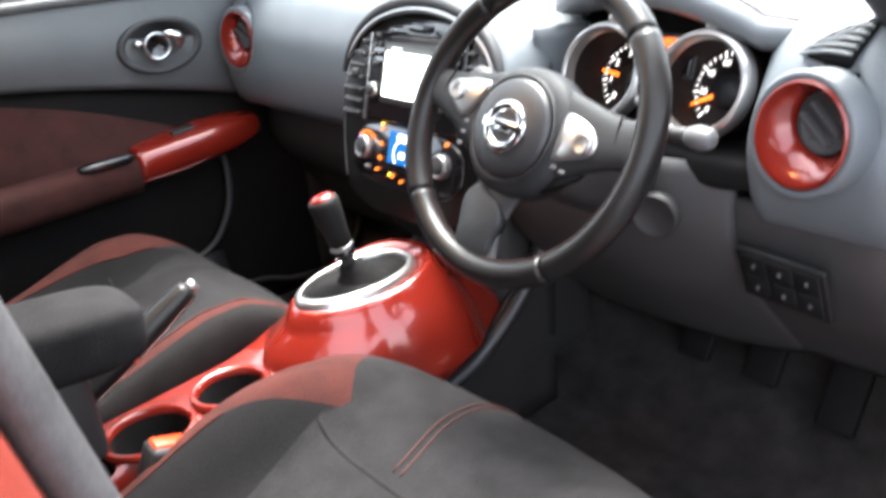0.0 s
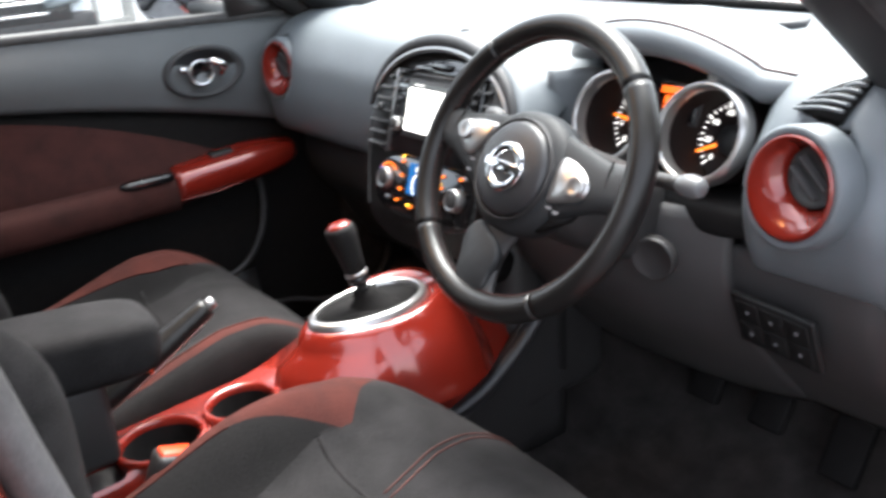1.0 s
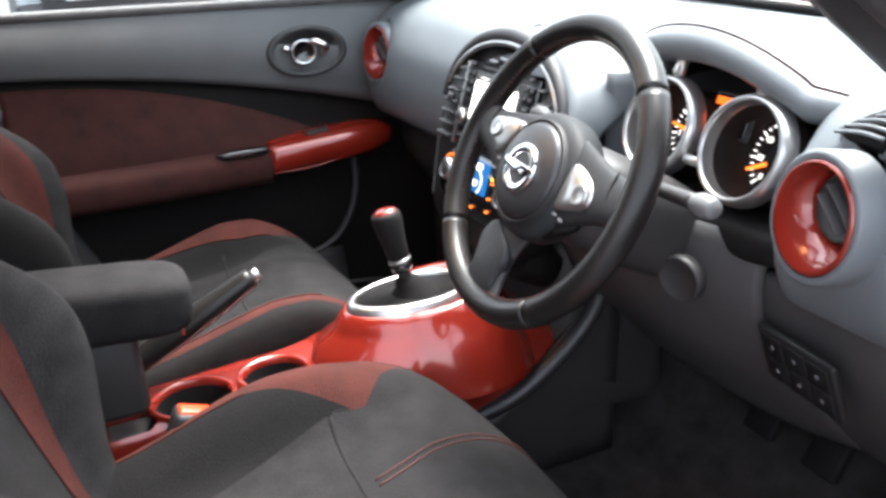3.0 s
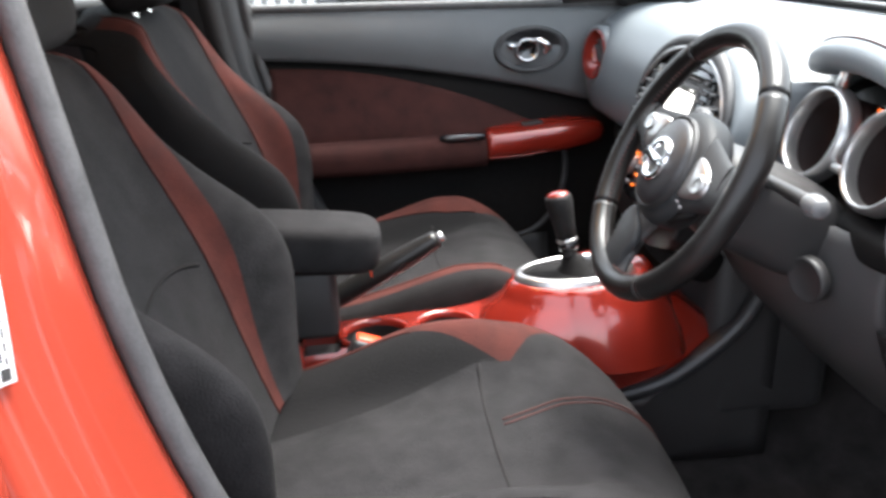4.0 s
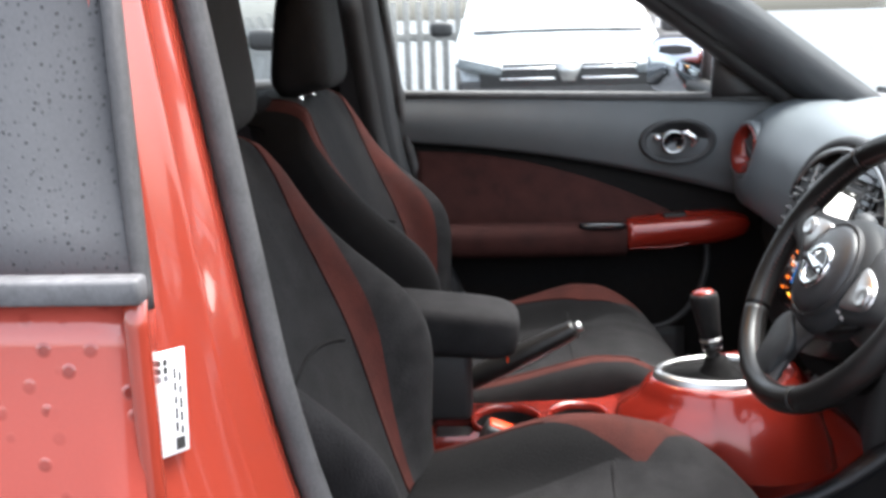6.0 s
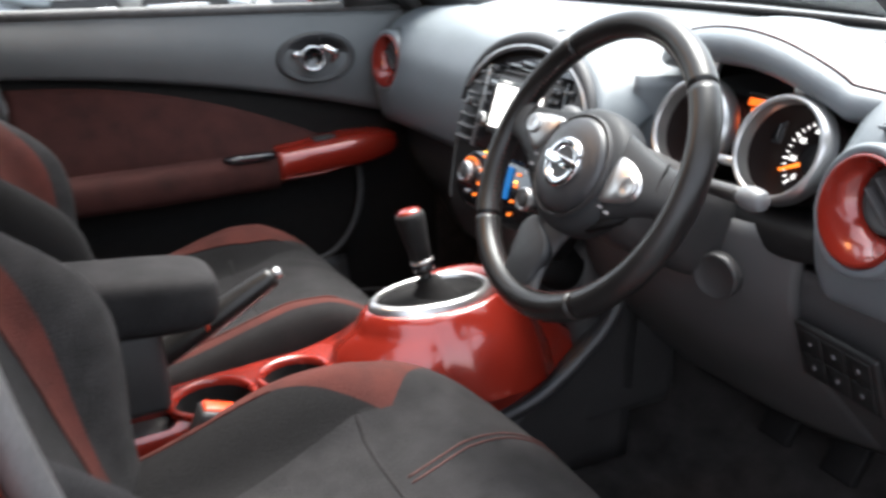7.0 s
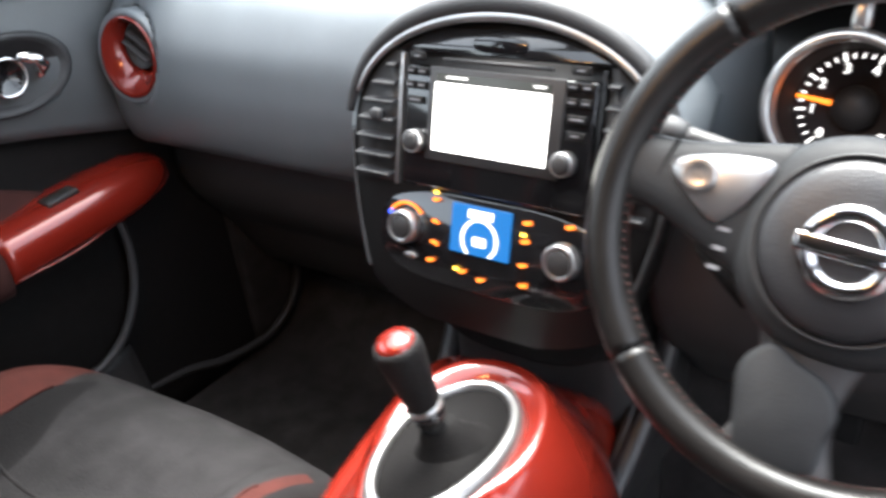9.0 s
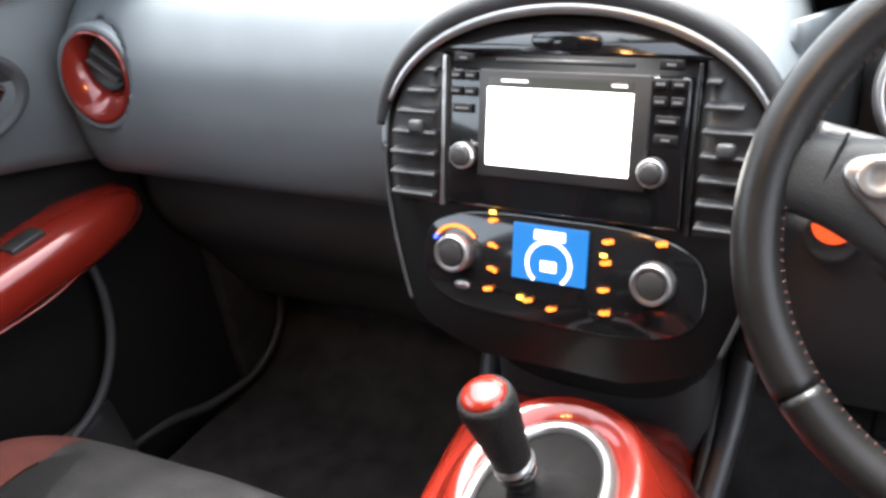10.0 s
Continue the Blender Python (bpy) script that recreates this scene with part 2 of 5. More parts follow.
def block(bm, size, m=None, bevel=0.0, segments=2):
    """A box with rounded edges, at the pose m."""
    got = bmesh.ops.create_cube(bm, size=1.0, matrix=Matrix.Diagonal((*size, 1)))
    if bevel:
        edges = list({e for v in got["verts"] for e in v.link_edges})
        made = bmesh.ops.bevel(bm, geom=edges, offset=bevel, segments=segments, affect="EDGES", profile=0.5)
        verts = list({v for f in made["faces"] for v in f.verts} | {v for v in got["verts"] if v.is_valid})
    else:
        verts = got["verts"]
    if m is not None:
        bmesh.ops.transform(bm, matrix=m, verts=verts)
    return bm


def boxed(size, m=None, bevel=0.0, segments=2):
    return block(bmesh.new(), size, m, bevel, segments)


def lathe(bm, profile, m=None, n=40, sx=1.0, sy=1.0, caps=True):
    """Turns (radius, height) pairs round the local z axis."""
    m = m or Matrix()
    loops = [[m @ Vector((r * sx * math.cos(2 * math.pi * i / n), r * sy * math.sin(2 * math.pi * i / n), h)) for i in range(n)] for r, h in profile]
    return rings(bm, loops, caps=caps)


def lathed(profile, m=None, n=40, sx=1.0, sy=1.0, caps=True):
    return lathe(bmesh.new(), profile, m, n, sx, sy, caps)


def spline(points, n, closed=False):
    """A smooth line of n points through a few."""
    p = [Vector(q) for q in points]
    k, out = len(p), []
    spans = k if closed else k - 1
    for i in range(n):
        s = i / (n if closed else n - 1) * spans
        a = min(int(s), spans - 1)
        f = s - a
        g = [p[(a + j) % k] if closed else p[max(0, min(k - 1, a + j))] for j in (-1, 0, 1, 2)]
        out.append(0.5 * (2 * g[1] + (g[2] - g[0]) * f + (2 * g[0] - 5 * g[1] + 4 * g[2] - g[3]) * f * f + (3 * g[1] - g[0] - 3 * g[2] + g[3]) * f ** 3))
    return out


def tube(bm, line, radius, n=10, closed=False, flat=1.0, up=(0, 0, 1)):
    """A round or flattened bar along a line; radius may be a function of 0..1."""
    loops, k = [], len(line)
    for i, p in enumerate(line):
        a = line[(i - 1) % k] if closed else line[max(0, i - 1)]
        b = line[(i + 1) % k] if closed else line[min(k - 1, i + 1)]
        t = (b - a).normalized()
        side = t.cross(Vector(up))
        side = side.normalized() if side.length > 1e-5 else Vector((1, 0, 0))
        top = side.cross(t).normalized()
        r = radius(i / max(1, k - 1)) if callable(radius) else radius
        loops.append([p + r * (math.cos(2 * math.pi * j / n) * side + flat * math.sin(2 * math.pi * j / n) * top) for j in range(n)])
    if closed:
        loops.append(loops[0])
        rings(bm, loops, caps=False)
        bmesh.ops.remove_doubles(bm, verts=bm.verts, dist=1e-6)
        return bm
    return rings(bm, loops)


def tubed(points, radius, n=10, steps=24, closed=False, flat=1.0, up=(0, 0, 1)):
    return tube(bmesh.new(), spline(points, steps, closed), radius, n, closed, flat, up)


def blob(bm, size, m=None, e1=0.5, e2=0.5, nu=32, nv=18):
    """A superellipsoid pad: low exponents give squarer cushions."""
    def sp(c, e):
        return math.copysign(abs(c) ** e, c)
    m = m or Matrix()
    loops = []
    for j in range(nv + 1):
        b = -math.pi / 2 + math.pi * (0.02 + 0.96 * j / nv)
        loops.append([m @ Vector((size[0] / 2 * sp(math.cos(b), e1) * sp(math.cos(a), e2), size[1] / 2 * sp(math.cos(b), e1) * sp(math.sin(a), e2), size[2] / 2 * sp(math.sin(b), e1))) for a in (2 * math.pi * i / nu for i in range(nu))])
    return rings(bm, loops)


def blobbed(size, m=None, e1=0.5, e2=0.5, nu=32, nv=18):
    return blob(bmesh.new(), size, m, e1, e2, nu, nv)


def plate(bm, outline, m, depth, bevel=0.0):
    """A flat plate of an outline in local x, y, thickened along local -z."""
    top = [bm.verts.new(m @ Vector((x, y, 0))) for x, y in outline]
    if bevel:
        c = sum((Vector((x, y)) for x, y in outline), Vector((0, 0))) / len(outline)
        inner = [Vector((x, y)) + (c - Vector((x, y))).normalized() * bevel for x, y in outline]
        face = [bm.verts.new(m @ Vector((p.x, p.y, bevel * 0.6))) for p in inner]
        k = len(top)
        for i in range(k):
            bm.faces.new((top[i], top[(i + 1) % k], face[(i + 1) % k], face[i]))
        bm.faces.new(face)
    else:
        bm.faces.new(top)
    low = [bm.verts.new(m @ Vector((x, y, -depth))) for x, y in outline]
    k = len(top)
    for i in range(k):
        bm.faces.new((top[i], low[i], low[(i + 1) % k], top[(i + 1) % k]))
    bm.faces.new(low[::-1])
    return bm


def plated(outline, m, depth, bevel=0.0):
    return plate(bmesh.new(), outline, m, depth, bevel)


def carved(ob, cutters):
    """Cuts closed meshes out of ob for good."""
    for bm in cutters:
        bmesh.ops.recalc_face_normals(bm, faces=bm.faces)
        me = bpy.data.meshes.new("cutter")
        bm.to_mesh(me)
        bm.free()
        tool = new("cutter", me)
        mod = ob.modifiers.new("cut", "BOOLEAN")
        mod.operation, mod.solver, mod.object = "DIFFERENCE", "EXACT", tool
        dg = bpy.context.evaluated_depsgraph_get()
        out = bpy.data.meshes.new_from_object(ob.evaluated_get(dg))
        ob.modifiers.clear()
        ob.data = out
        bpy.data.objects.remove(tool)
    out.shade_smooth()
    out.set_sharp_from_angle(angle=radians(40))
    return ob


def oval(w, h, n=40, power=2.0, cx=0.0, cy=0.0):
    def sp(c):
        return math.copysign(abs(c) ** (2 / power), c)
    return [(cx + w / 2 * sp(math.cos(2 * math.pi * i / n)), cy + h / 2 * sp(math.sin(2 * math.pi * i / n))) for i in range(n)]


def facing(x, y, z, tilt=0.0, turn=0.0):
    """A pose whose local z looks back at the seats (-y), tilted up by tilt and turned by turn degrees; local x right, local y up."""
    return Matrix.Translation((x, y, z)) @ Matrix.Rotation(radians(turn), 4, "Z") @ Matrix.Rotation(radians(90 - tilt), 4, "X")


def writing(text, size, m, mat, parent, name="lettering"):
    cu = bpy.data.curves.new(name, "FONT")
    cu.body, cu.size, cu.align_x, cu.align_y = text, size, "CENTER", "CENTER"
    cu.extrude = 0.0003
    ob = new(name, cu)
    dg = bpy.context.evaluated_depsgraph_get()
    me = bpy.data.meshes.new_from_object(ob.evaluated_get(dg))
    bpy.data.objects.remove(ob)
    me.transform(m)
    me.materials.clear()
    me.materials.append(mat)
    return under(new(name, me), parent)


# ---- the car's shell ----
MID = 0.012  # the car's middle line


def shell():
    floor = tagged(part("floor", sheet(lambda u, v: Vector((-0.74 + 1.48 * u, -1.7 + 2.5 * v, 0.30 + 0.05 * math.exp(-((u - 0.5) * 1.48 / 0.14) ** 2) + 0.35 * max(0.0, v - 0.84) / 0.16)), 40, 40), CARPET), "black fitted carpet in the footwells of the car", "floor", kind="structure")
    thick(floor, 0.02)
    for side, name in ((1, "sill_right"), (-1, "sill_left")):
        k = part("kick_panel", boxed((0.04, 0.34, 0.62), pose(side * 0.715, 0.52, 0.62), 0.01), CARPET)
        tagged(k, "black footwell side panel", "panel", kind="structure")
        line = [(side * 0.80, -1.6, 0.36), (side * 0.80, -0.6, 0.36), (side * 0.80, 0.5, 0.36)]
        tagged(part(name, tubed(line, 0.055, 14, 20, flat=1.5), BODY_RED), "red painted door sill below the door opening", "door sill", kind="structure")
    roof = part("ceiling", sheet(lambda u, v: Vector(((u - 0.5) * (1.16 - 0.04 * v), -1.9 + 1.62 * v, 1.50 - 0.10 * (2 * u - 1) ** 2 - 0.05 * (2 * v - 1.1) ** 2)), 24, 24), LINING)
    thick(roof, 0.03, 1.0)
    tagged(roof, "grey cloth roof lining of the car", "roof", kind="structure")
    # windscreen: one curved sheet of glass, with its black lower band
    def screen_at(u, v):
        x = (u - 0.5) * 2
        return Vector((x * (0.66 - 0.09 * v), 0.56 - 0.10 * x * x - 0.82 * v, 1.055 + 0.385 * v + 0.02 * math.sin(math.pi * v)))
    ws = part("windscreen", sheet(screen_at, 24, 16), GLASS)
    ws.visible_shadow = False
    tagged(ws, "clear curved windscreen glass above the dashboard", "windscreen", kind="structure")
    cowl = part("cowl_panel", sheet(lambda u, v: Vector(((u - 0.5) * 1.30, 0.60 + 0.12 * v - 0.11 * (2 * u - 1) ** 2, 1.045 - 0.02 * v)), 20, 3), GAITER)
    thick(cowl, 0.02)
    tagged(cowl, "black plastic cowl outside below the windscreen", "cowl", kind="structure")
    band = part("glass_band", tubed([(-0.64, 0.490, 1.060), (-0.40, 0.520, 1.061), (0.0, 0.538, 1.062), (0.40, 0.520, 1.058), (0.64, 0.490, 1.050)], 0.007, 8, 40), GAITER)
    tagged(band, "black band along the foot of the windscreen", "windscreen trim", kind="structure")
    wiper = thing("wiper", (0.1, 0.6, 1.06), "black windscreen wiper resting at the glass foot", "wiper")
    part("arm", tubed([(0.45, 0.58, 1.07), (0.2, 0.585, 1.085), (-0.02, 0.575, 1.085)], 0.007, 8, 16), GAITER, wiper)
    part("blade", tubed([(0.30, 0.565, 1.078), (0.0, 0.578, 1.082), (-0.30, 0.555, 1.08)], 0.010, 8, 16, flat=1.4), GAITER, wiper)
    bonnet = part("bonnet", sheet(lambda u, v: Vector(((u - 0.5) * 1.5, 0.72 + 0.95 * v, 1.02 - 0.10 * v * v - 0.07 * (2 * u - 1) ** 2)), 24, 16), BODY_RED)
    thick(bonnet, 0.02)
    tagged(bonnet, "red painted bonnet ahead of the windscreen", "bonnet", kind="structure")
    for side in (1, -1):
        ob = part("sill_seal", tubed([(side * 0.70, -0.5, 0.40), (side * 0.715, 0.10, 0.37), (side * 0.70, 0.27, 0.335), (side * 0.69, 0.38, 0.335), (side * 0.685, 0.45, 0.39), (side * 0.685, 0.48, 0.50)], 0.008, 8, 40), BLACK)
        tagged(ob, "dark rubber seal round the door opening", "door seal", kind="structure")
    bulk = part("bulkhead", boxed((1.40, 0.03, 0.75), pose(0, 0.66, 0.65), 0.005), CARPET)
    tagged(bulk, "black carpeted bulkhead behind the pedals", "bulkhead", kind="structure")


def pillars():
    for side in (1, -1):
        if side > 0:
            def edge(z):
                return Vector((0.620 - 0.066 * (z - 1.08), 0.190 - 1.40 * (z - 1.08), z))
            sec = [(0.0, 0.0), (-0.012, 0.03), (-0.010, 0.09), (0.02, 0.14), (0.07, 0.14), (0.085, 0.06), (0.074, 0.012), (0.05, -0.006), (0.02, -0.008)]
            seal = [(0.772, 0.23, 0.62), (0.768, 0.20, 0.78), (0.758, 0.190, 0.90), (0.725, 0.215, 0.985)] + [tuple(edge(z) + Vector((0.072, 0.004, 0))) for z in (1.05, 1.15, 1.25, 1.36, 1.47)]
            skin = [(0.083, 0.004), (0.105, -0.004), (0.135, 0.010), (0.155, 0.05), (0.15, 0.12), (0.09, 0.15)]
        else:
            def edge(z):
                return Vector((-(0.645 - 0.16 * (z - 1.03)), 0.337 - 1.455 * (z - 1.03), z))
            sec = [(0.0, 0.0), (-0.03, 0.02), (-0.055, 0.07), (-0.05, 0.13), (-0.02, 0.175), (0.03, 0.175), (0.04, 0.05), (0.03, 0.0)]
            seal = [tuple(edge(z) + Vector((-0.045, -0.010, 0))) for z in (0.95, 1.1, 1.25, 1.47)]
            skin = [(0.075, 0.0), (0.10, -0.004), (0.12, 0.02), (0.125, 0.10), (0.085, 0.17), (0.065, 0.15)]
        root = thing("pillar_front_right" if side > 0 else "pillar_front_left", tuple(edge(1.0)), "dark grey trimmed windscreen pillar with rubber door seal", "pillar", kind="structure")
        zs = [0.93 + 0.55 * i / 16 for i in range(17)]
        part("trim", rings(bmesh.new(), [[edge(z) + Vector((side * a, b, 0)) for a, b in sec] for z in zs]), TRIM, root)
        part("door_seal", tubed(seal, 0.012 if side > 0 else 0.024, 12, 64), RUBBER if side > 0 else BLACK, root, "grey rubber door seal" if side > 0 else "black rubber door seal")
        part("outer_panel", rings(bmesh.new(), [[edge(z) + Vector((side * a, b, 0)) for a, b in skin] for z in zs]), BODY_RED, root, "red painted outer pillar")
        if side < 0:
            m = Matrix.Translation((-0.622, 0.362, 1.073)) @ Matrix.Rotation(radians(70), 4, "Y") @ Matrix.Rotation(radians(-15), 4, "X")
            part("tweeter_grille", lathed([(0.024, -0.006), (0.024, 0.001), (0.021, 0.003), (0.018, 0.001), (0.016, -0.003), (0.004, -0.002)], m, 28), GAITER, root, "round black tweeter grille")
        # middle pillar
        root = thing("pillar_middle_right" if side > 0 else "pillar_middle_left", (side * 0.72, -0.68, 0.4), "red painted door pillar with grey rubber seal" if side > 0 else "dark trimmed middle pillar beside the seat", "pillar", kind="structure")
        def mid(z, dx, dy):
            back = -0.610 - (0.115 * (z - 1.0) if z > 1.0 else 0.165 * (z - 1.0) - 0.45 * (z - 1.0) ** 2)
            if side > 0:  # the flange that carries the seal stands further forward low down
                flange = -0.590 - 0.170 * (z - 1.0) + (0.50 * (z - 1.0) ** 2 if z < 1.0 else 0.0)
                back += (flange - back) * max(0.0, min(1.0, (-dx - 0.035) / 0.04))
            return Vector((side * (0.80 - 0.10 * (z - 1.0) + dx), back + dy, z))
        sec_body = [(-0.105, -0.03), (-0.107, 0.006), (-0.10, 0.010), (-0.080, 0.008), (-0.062, 0.003), (-0.057, 0.006), (-0.052, 0.006), (-0.048, 0.004), (-0.030, 0.002), (-0.018, -0.004), (-0.012, -0.009), (0.004, -0.017), (0.020, -0.024), (0.010, -0.04), (-0.02, -0.12), (-0.09, -0.12)]
        zs = [0.40 + 1.06 * i / 24 for i in range(25)]
        def outer(z, a, b):
            """Keeps the post behind the rear window's glass."""
            room = 0.802 - 0.276 * (z - 1.07) - (0.80 - 0.10 * (z - 1.0))
            return mid(z, min(a, room) if z > 1.06 and b < -0.012 else a, b)
        part("post", rings(bmesh.new(), [[outer(z, a, b) for a, b in sec_body] for z in zs]), BODY_RED if side > 0 else TRIM, root)
        part("inner_trim", rings(bmesh.new(), [[mid(z, a, b) for a, b in [(-0.104, -0.11), (-0.108, 0.004), (-0.125, 0.010), (-0.145, -0.01), (-0.145, -0.11)]] for z in zs]), TRIM, root, "dark grey inner pillar trim")
        part("door_seal", tube(bmesh.new(), [mid(z, -0.108, 0.0205) for z in zs], 0.0115, 12), RUBBER, root, "grey rubber door seal")
        # seat belt webbing hanging down the pillar
        part("belt_webbing", rings(bmesh.new(), [[mid(z, -0.150, -0.07 + d) + Vector((-side * e, 0, 0)) for d, e in ((0, 0), (0.046, 0), (0.046, 0.002), (0, 0.002))] for z in [0.5 + 0.8 * i / 16 for i in range(17)]]), BLACK, root, "black woven seat belt")


def rear():
    """Rear doors, rear seat and tail, which close the place behind the front seats."""
    door = thing("rear_door", (0.86, -1.1, 0.4), "red rear door wet with rain, dark tinted window", "car door")
    def skin(u, v):
        z = 0.45 + 0.625 * v
        return Vector((0.845 + 0.03 * math.sin(math.pi * v) - 0.02 * v, -0.614 - 0.95 * u, z))
    ob = part("panel", sheet(skin, 30, 20), WET_PALE_PAINT, door)
    thick(ob, 0.03, 1.0)
    part("panel_edge", tubed([(0.838, -0.611, 0.45), (0.850, -0.611, 0.75), (0.828, -0.614, 1.078)], 0.008, 8, 20), BODY_RED, door)
    part("belt_strip", boxed((0.018, 0.9, 0.017), pose(0.833, -1.055, 1.084), 0.003), STRIP, door, "grey rubber strip under the window")
    part("window_frame", tubed([(0.808, -0.617, 1.062), (0.780, -0.627, 1.19), (0.747, -0.638, 1.313), (0.703, -0.650, 1.46)], 0.0068, 10, 20, flat=1.0), RUBBER, door)
    g = part("window", sheet(lambda u, v: Vector((0.809 + 0.015 * u - 0.105 * v, -0.622 - 0.9 * u - 0.028 * v, 1.07 + 0.38 * v)), 8, 8), TINT, door, "tinted glass with rain drops, sky reflection in its grey")
    thick(g, 0.004)
    left = thing("rear_door", (-0.80, -1.1, 0.4), "dark inner side of the rear door", "car door")
    ob = part("panel", sheet(lambda u, v: Vector((-0.74, -0.68 - 0.9 * u, 0.4 + 0.70 * v)), 10, 10), TRIM, left)
    thick(ob, 0.03, 1.0)
    g = part("window", sheet(lambda u, v: Vector((-0.73 + 0.10 * v, -1.40 + 0.62 * u - 0.03 * v, 1.10 + 0.33 * v - 0.10 * (1 - u) * (1 - u) * v)), 8, 8), WET_GLASS, left)
    g.visible_shadow = False
    part("window_frame", tubed([(-0.73, -0.75, 1.10), (-0.66, -0.78, 1.30), (-0.63, -0.84, 1.40), (-0.62, -1.20, 1.39), (-0.70, -1.45, 1.16), (-0.73, -1.40, 1.10)], 0.025, 8, 40, closed=True), TRIM, left)
    bench = thing("rear_bench", (0, -1.4, 0.4), "dark grey cloth rear bench seat", "car seat")
    part("cushion", blobbed((1.30, 0.50, 0.22), pose(0, -1.25, 0.55), 0.4, 0.35), FABRIC_SIDE, bench)
    part("backrest", blobbed((1.30, 0.20, 0.62), pose(0, -1.58, 0.86, 18), 0.4, 0.35), FABRIC_SIDE, bench)
    tail = part("tailgate", boxed((1.5, 0.05, 1.1), pose(0, -1.95, 0.9), 0.01), TRIM)
    tagged(tail, "dark trimmed tailgate closing the car", "tailgate", kind="structure")
    for s in (1, -1):
        q = part("quarter_panel", boxed((0.05, 0.5, 1.05), pose(s * 0.72, -1.75, 0.93), 0.01), TRIM)
        tagged(q, "dark trimmed rear quarter panel", "panel", kind="structure")


# ---- passenger door ----
def passenger_door():
    door = thing("passenger_door", (-0.72, -0.15, 0.4), "closed passenger door, dark plastic with burgundy cloth insert", "car door")
    def sweep(y):  # lower edge of the grey upper panel
        t = (y + 0.62) / 0.95
        return 0.955 - 0.05 * t - 0.13 * t * t
    def insert_top(y):
        t = (y + 0.56) / 0.62
        return 0.93 - 0.005 * t - 0.155 * t * t
    Y0, Y1 = -0.62, 0.40
    def belt(y):
        return 1.062 - 0.022 * (y + 0.588) / 0.76
    def upper(u, v):
        y = Y0 + (Y1 - Y0) * u
        z = sweep(y) + (belt(y) - sweep(y)) * v
        return Vector((-0.690 - 0.012 * v * v + 0.012 * math.sin(math.pi * v), y, z))
    ob = part("upper_panel", sheet(upper, 40, 12), DOOR_TOP, door, "dark grey grained upper panel")
    thick(ob, 0.04)
    part("belt_cap", tubed([(-0.708, Y0, belt(Y0) + 0.004), (-0.708, -0.15, belt(-0.15) + 0.004), (-0.708, Y1, belt(Y1) + 0.004)], 0.012, 10, 24), RUBBER, door)
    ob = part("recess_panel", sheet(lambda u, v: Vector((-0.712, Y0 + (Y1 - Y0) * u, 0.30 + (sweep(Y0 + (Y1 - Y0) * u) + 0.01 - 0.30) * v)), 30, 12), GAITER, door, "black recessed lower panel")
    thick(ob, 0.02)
    part("pocket_rim", tubed([(-0.690, 0.142, 0.69), (-0.682, 0.140, 0.63), (-0.678, 0.118, 0.56), (-0.676, 0.066, 0.50), (-0.675, -0.02, 0.478), (-0.675, -0.20, 0.472), (-0.68, -0.48, 0.475)], 0.007, 8, 50), TRIM, door, "grey rim of the door pocket")
    ob = part("door_pocket", sheet(lambda u, v: Vector((-0.70 + 0.026 * math.sin(math.pi * min(1.0, v * 0.5 + 0.5)), -0.50 + 0.60 * u, 0.34 + 0.135 * v)), 20, 6), BLACK, door, "black door pocket")
    thick(ob, 0.006)
    Yi = -0.56
    def insert(u, v):
        y = Yi + 0.62 * u
        lo = 0.665 + 0.02 * u
        z = lo + (insert_top(y) - lo) * v
        return Vector((-0.705 + 0.055 * (1 - v) ** 1.5 * math.sin(math.pi * min(1, (1 - v) * 1.0 + 0.15) / 1.15 * 0.9) + 0.018 * math.sin(math.pi * v) , y, z))
    ob = part("cloth_insert", sheet(insert, 40, 16), DOOR_CLOTH, door, "burgundy cloth insert")
    thick(ob, 0.02)
    loops = []
    for i in range(25):  # armrest: cloth at the back, then the red grip
        t = i / 24
        y = -0.56 + 0.50 * t
        h, w = 0.044 + 0.0 * t, 0.055 + 0.012 * math.sin(math.pi * min(1, t * 1.2))
        loops.append([Vector((-0.685 + w * math.cos(a) * (abs(math.cos(a)) ** -0.3 if abs(math.cos(a)) > 1e-3 else 0), y, 0.715 + h * math.sin(a) * (abs(math.sin(a)) ** -0.3 if abs(math.sin(a)) > 1e-3 else 0))) for a in (2 * math.pi * k / 20 for k in range(20))])
    part("armrest", rings(bmesh.new(), loops), DOOR_CLOTH, door)
    loops = []
    for i in range(25):
        t = i / 24
        y = -0.058 + 0.30 * t
        sh = (1 - max(0.0, (t - 0.5) / 0.5) ** 2.2) ** 0.5 if t < 1 else 0.03
        h, w = 0.042 * (0.25 + 0.75 * sh), 0.062 * (0.2 + 0.8 * sh)
        loops.append([Vector((-0.690 + w * math.cos(a), y, 0.724 + 0.018 * t + h * math.sin(a) * (abs(math.sin(a)) ** -0.35 if abs(math.sin(a)) > 1e-3 else 0))) for a in (2 * math.pi * k / 24 for k in range(24))])
    grip = part("grip", rings(bmesh.new(), loops), RED, door, "glossy red armrest grip")
    part("window_switch", boxed((0.028, 0.05, 0.008), pose(-0.668, 0.055, 0.771, 4), 0.002), BLACK, grip, "black window switch")
    part("grip_line", tubed([(-0.634, -0.058, 0.700), (-0.630, 0.05, 0.704), (-0.650, 0.17, 0.722)], 0.0012, 6, 16), RED, grip)
    part("grip_pocket", blobbed((0.03, 0.115, 0.020), pose(-0.645, -0.118, 0.752), 0.6, 0.7), GLOSS_BLACK, door, "black finger recess")
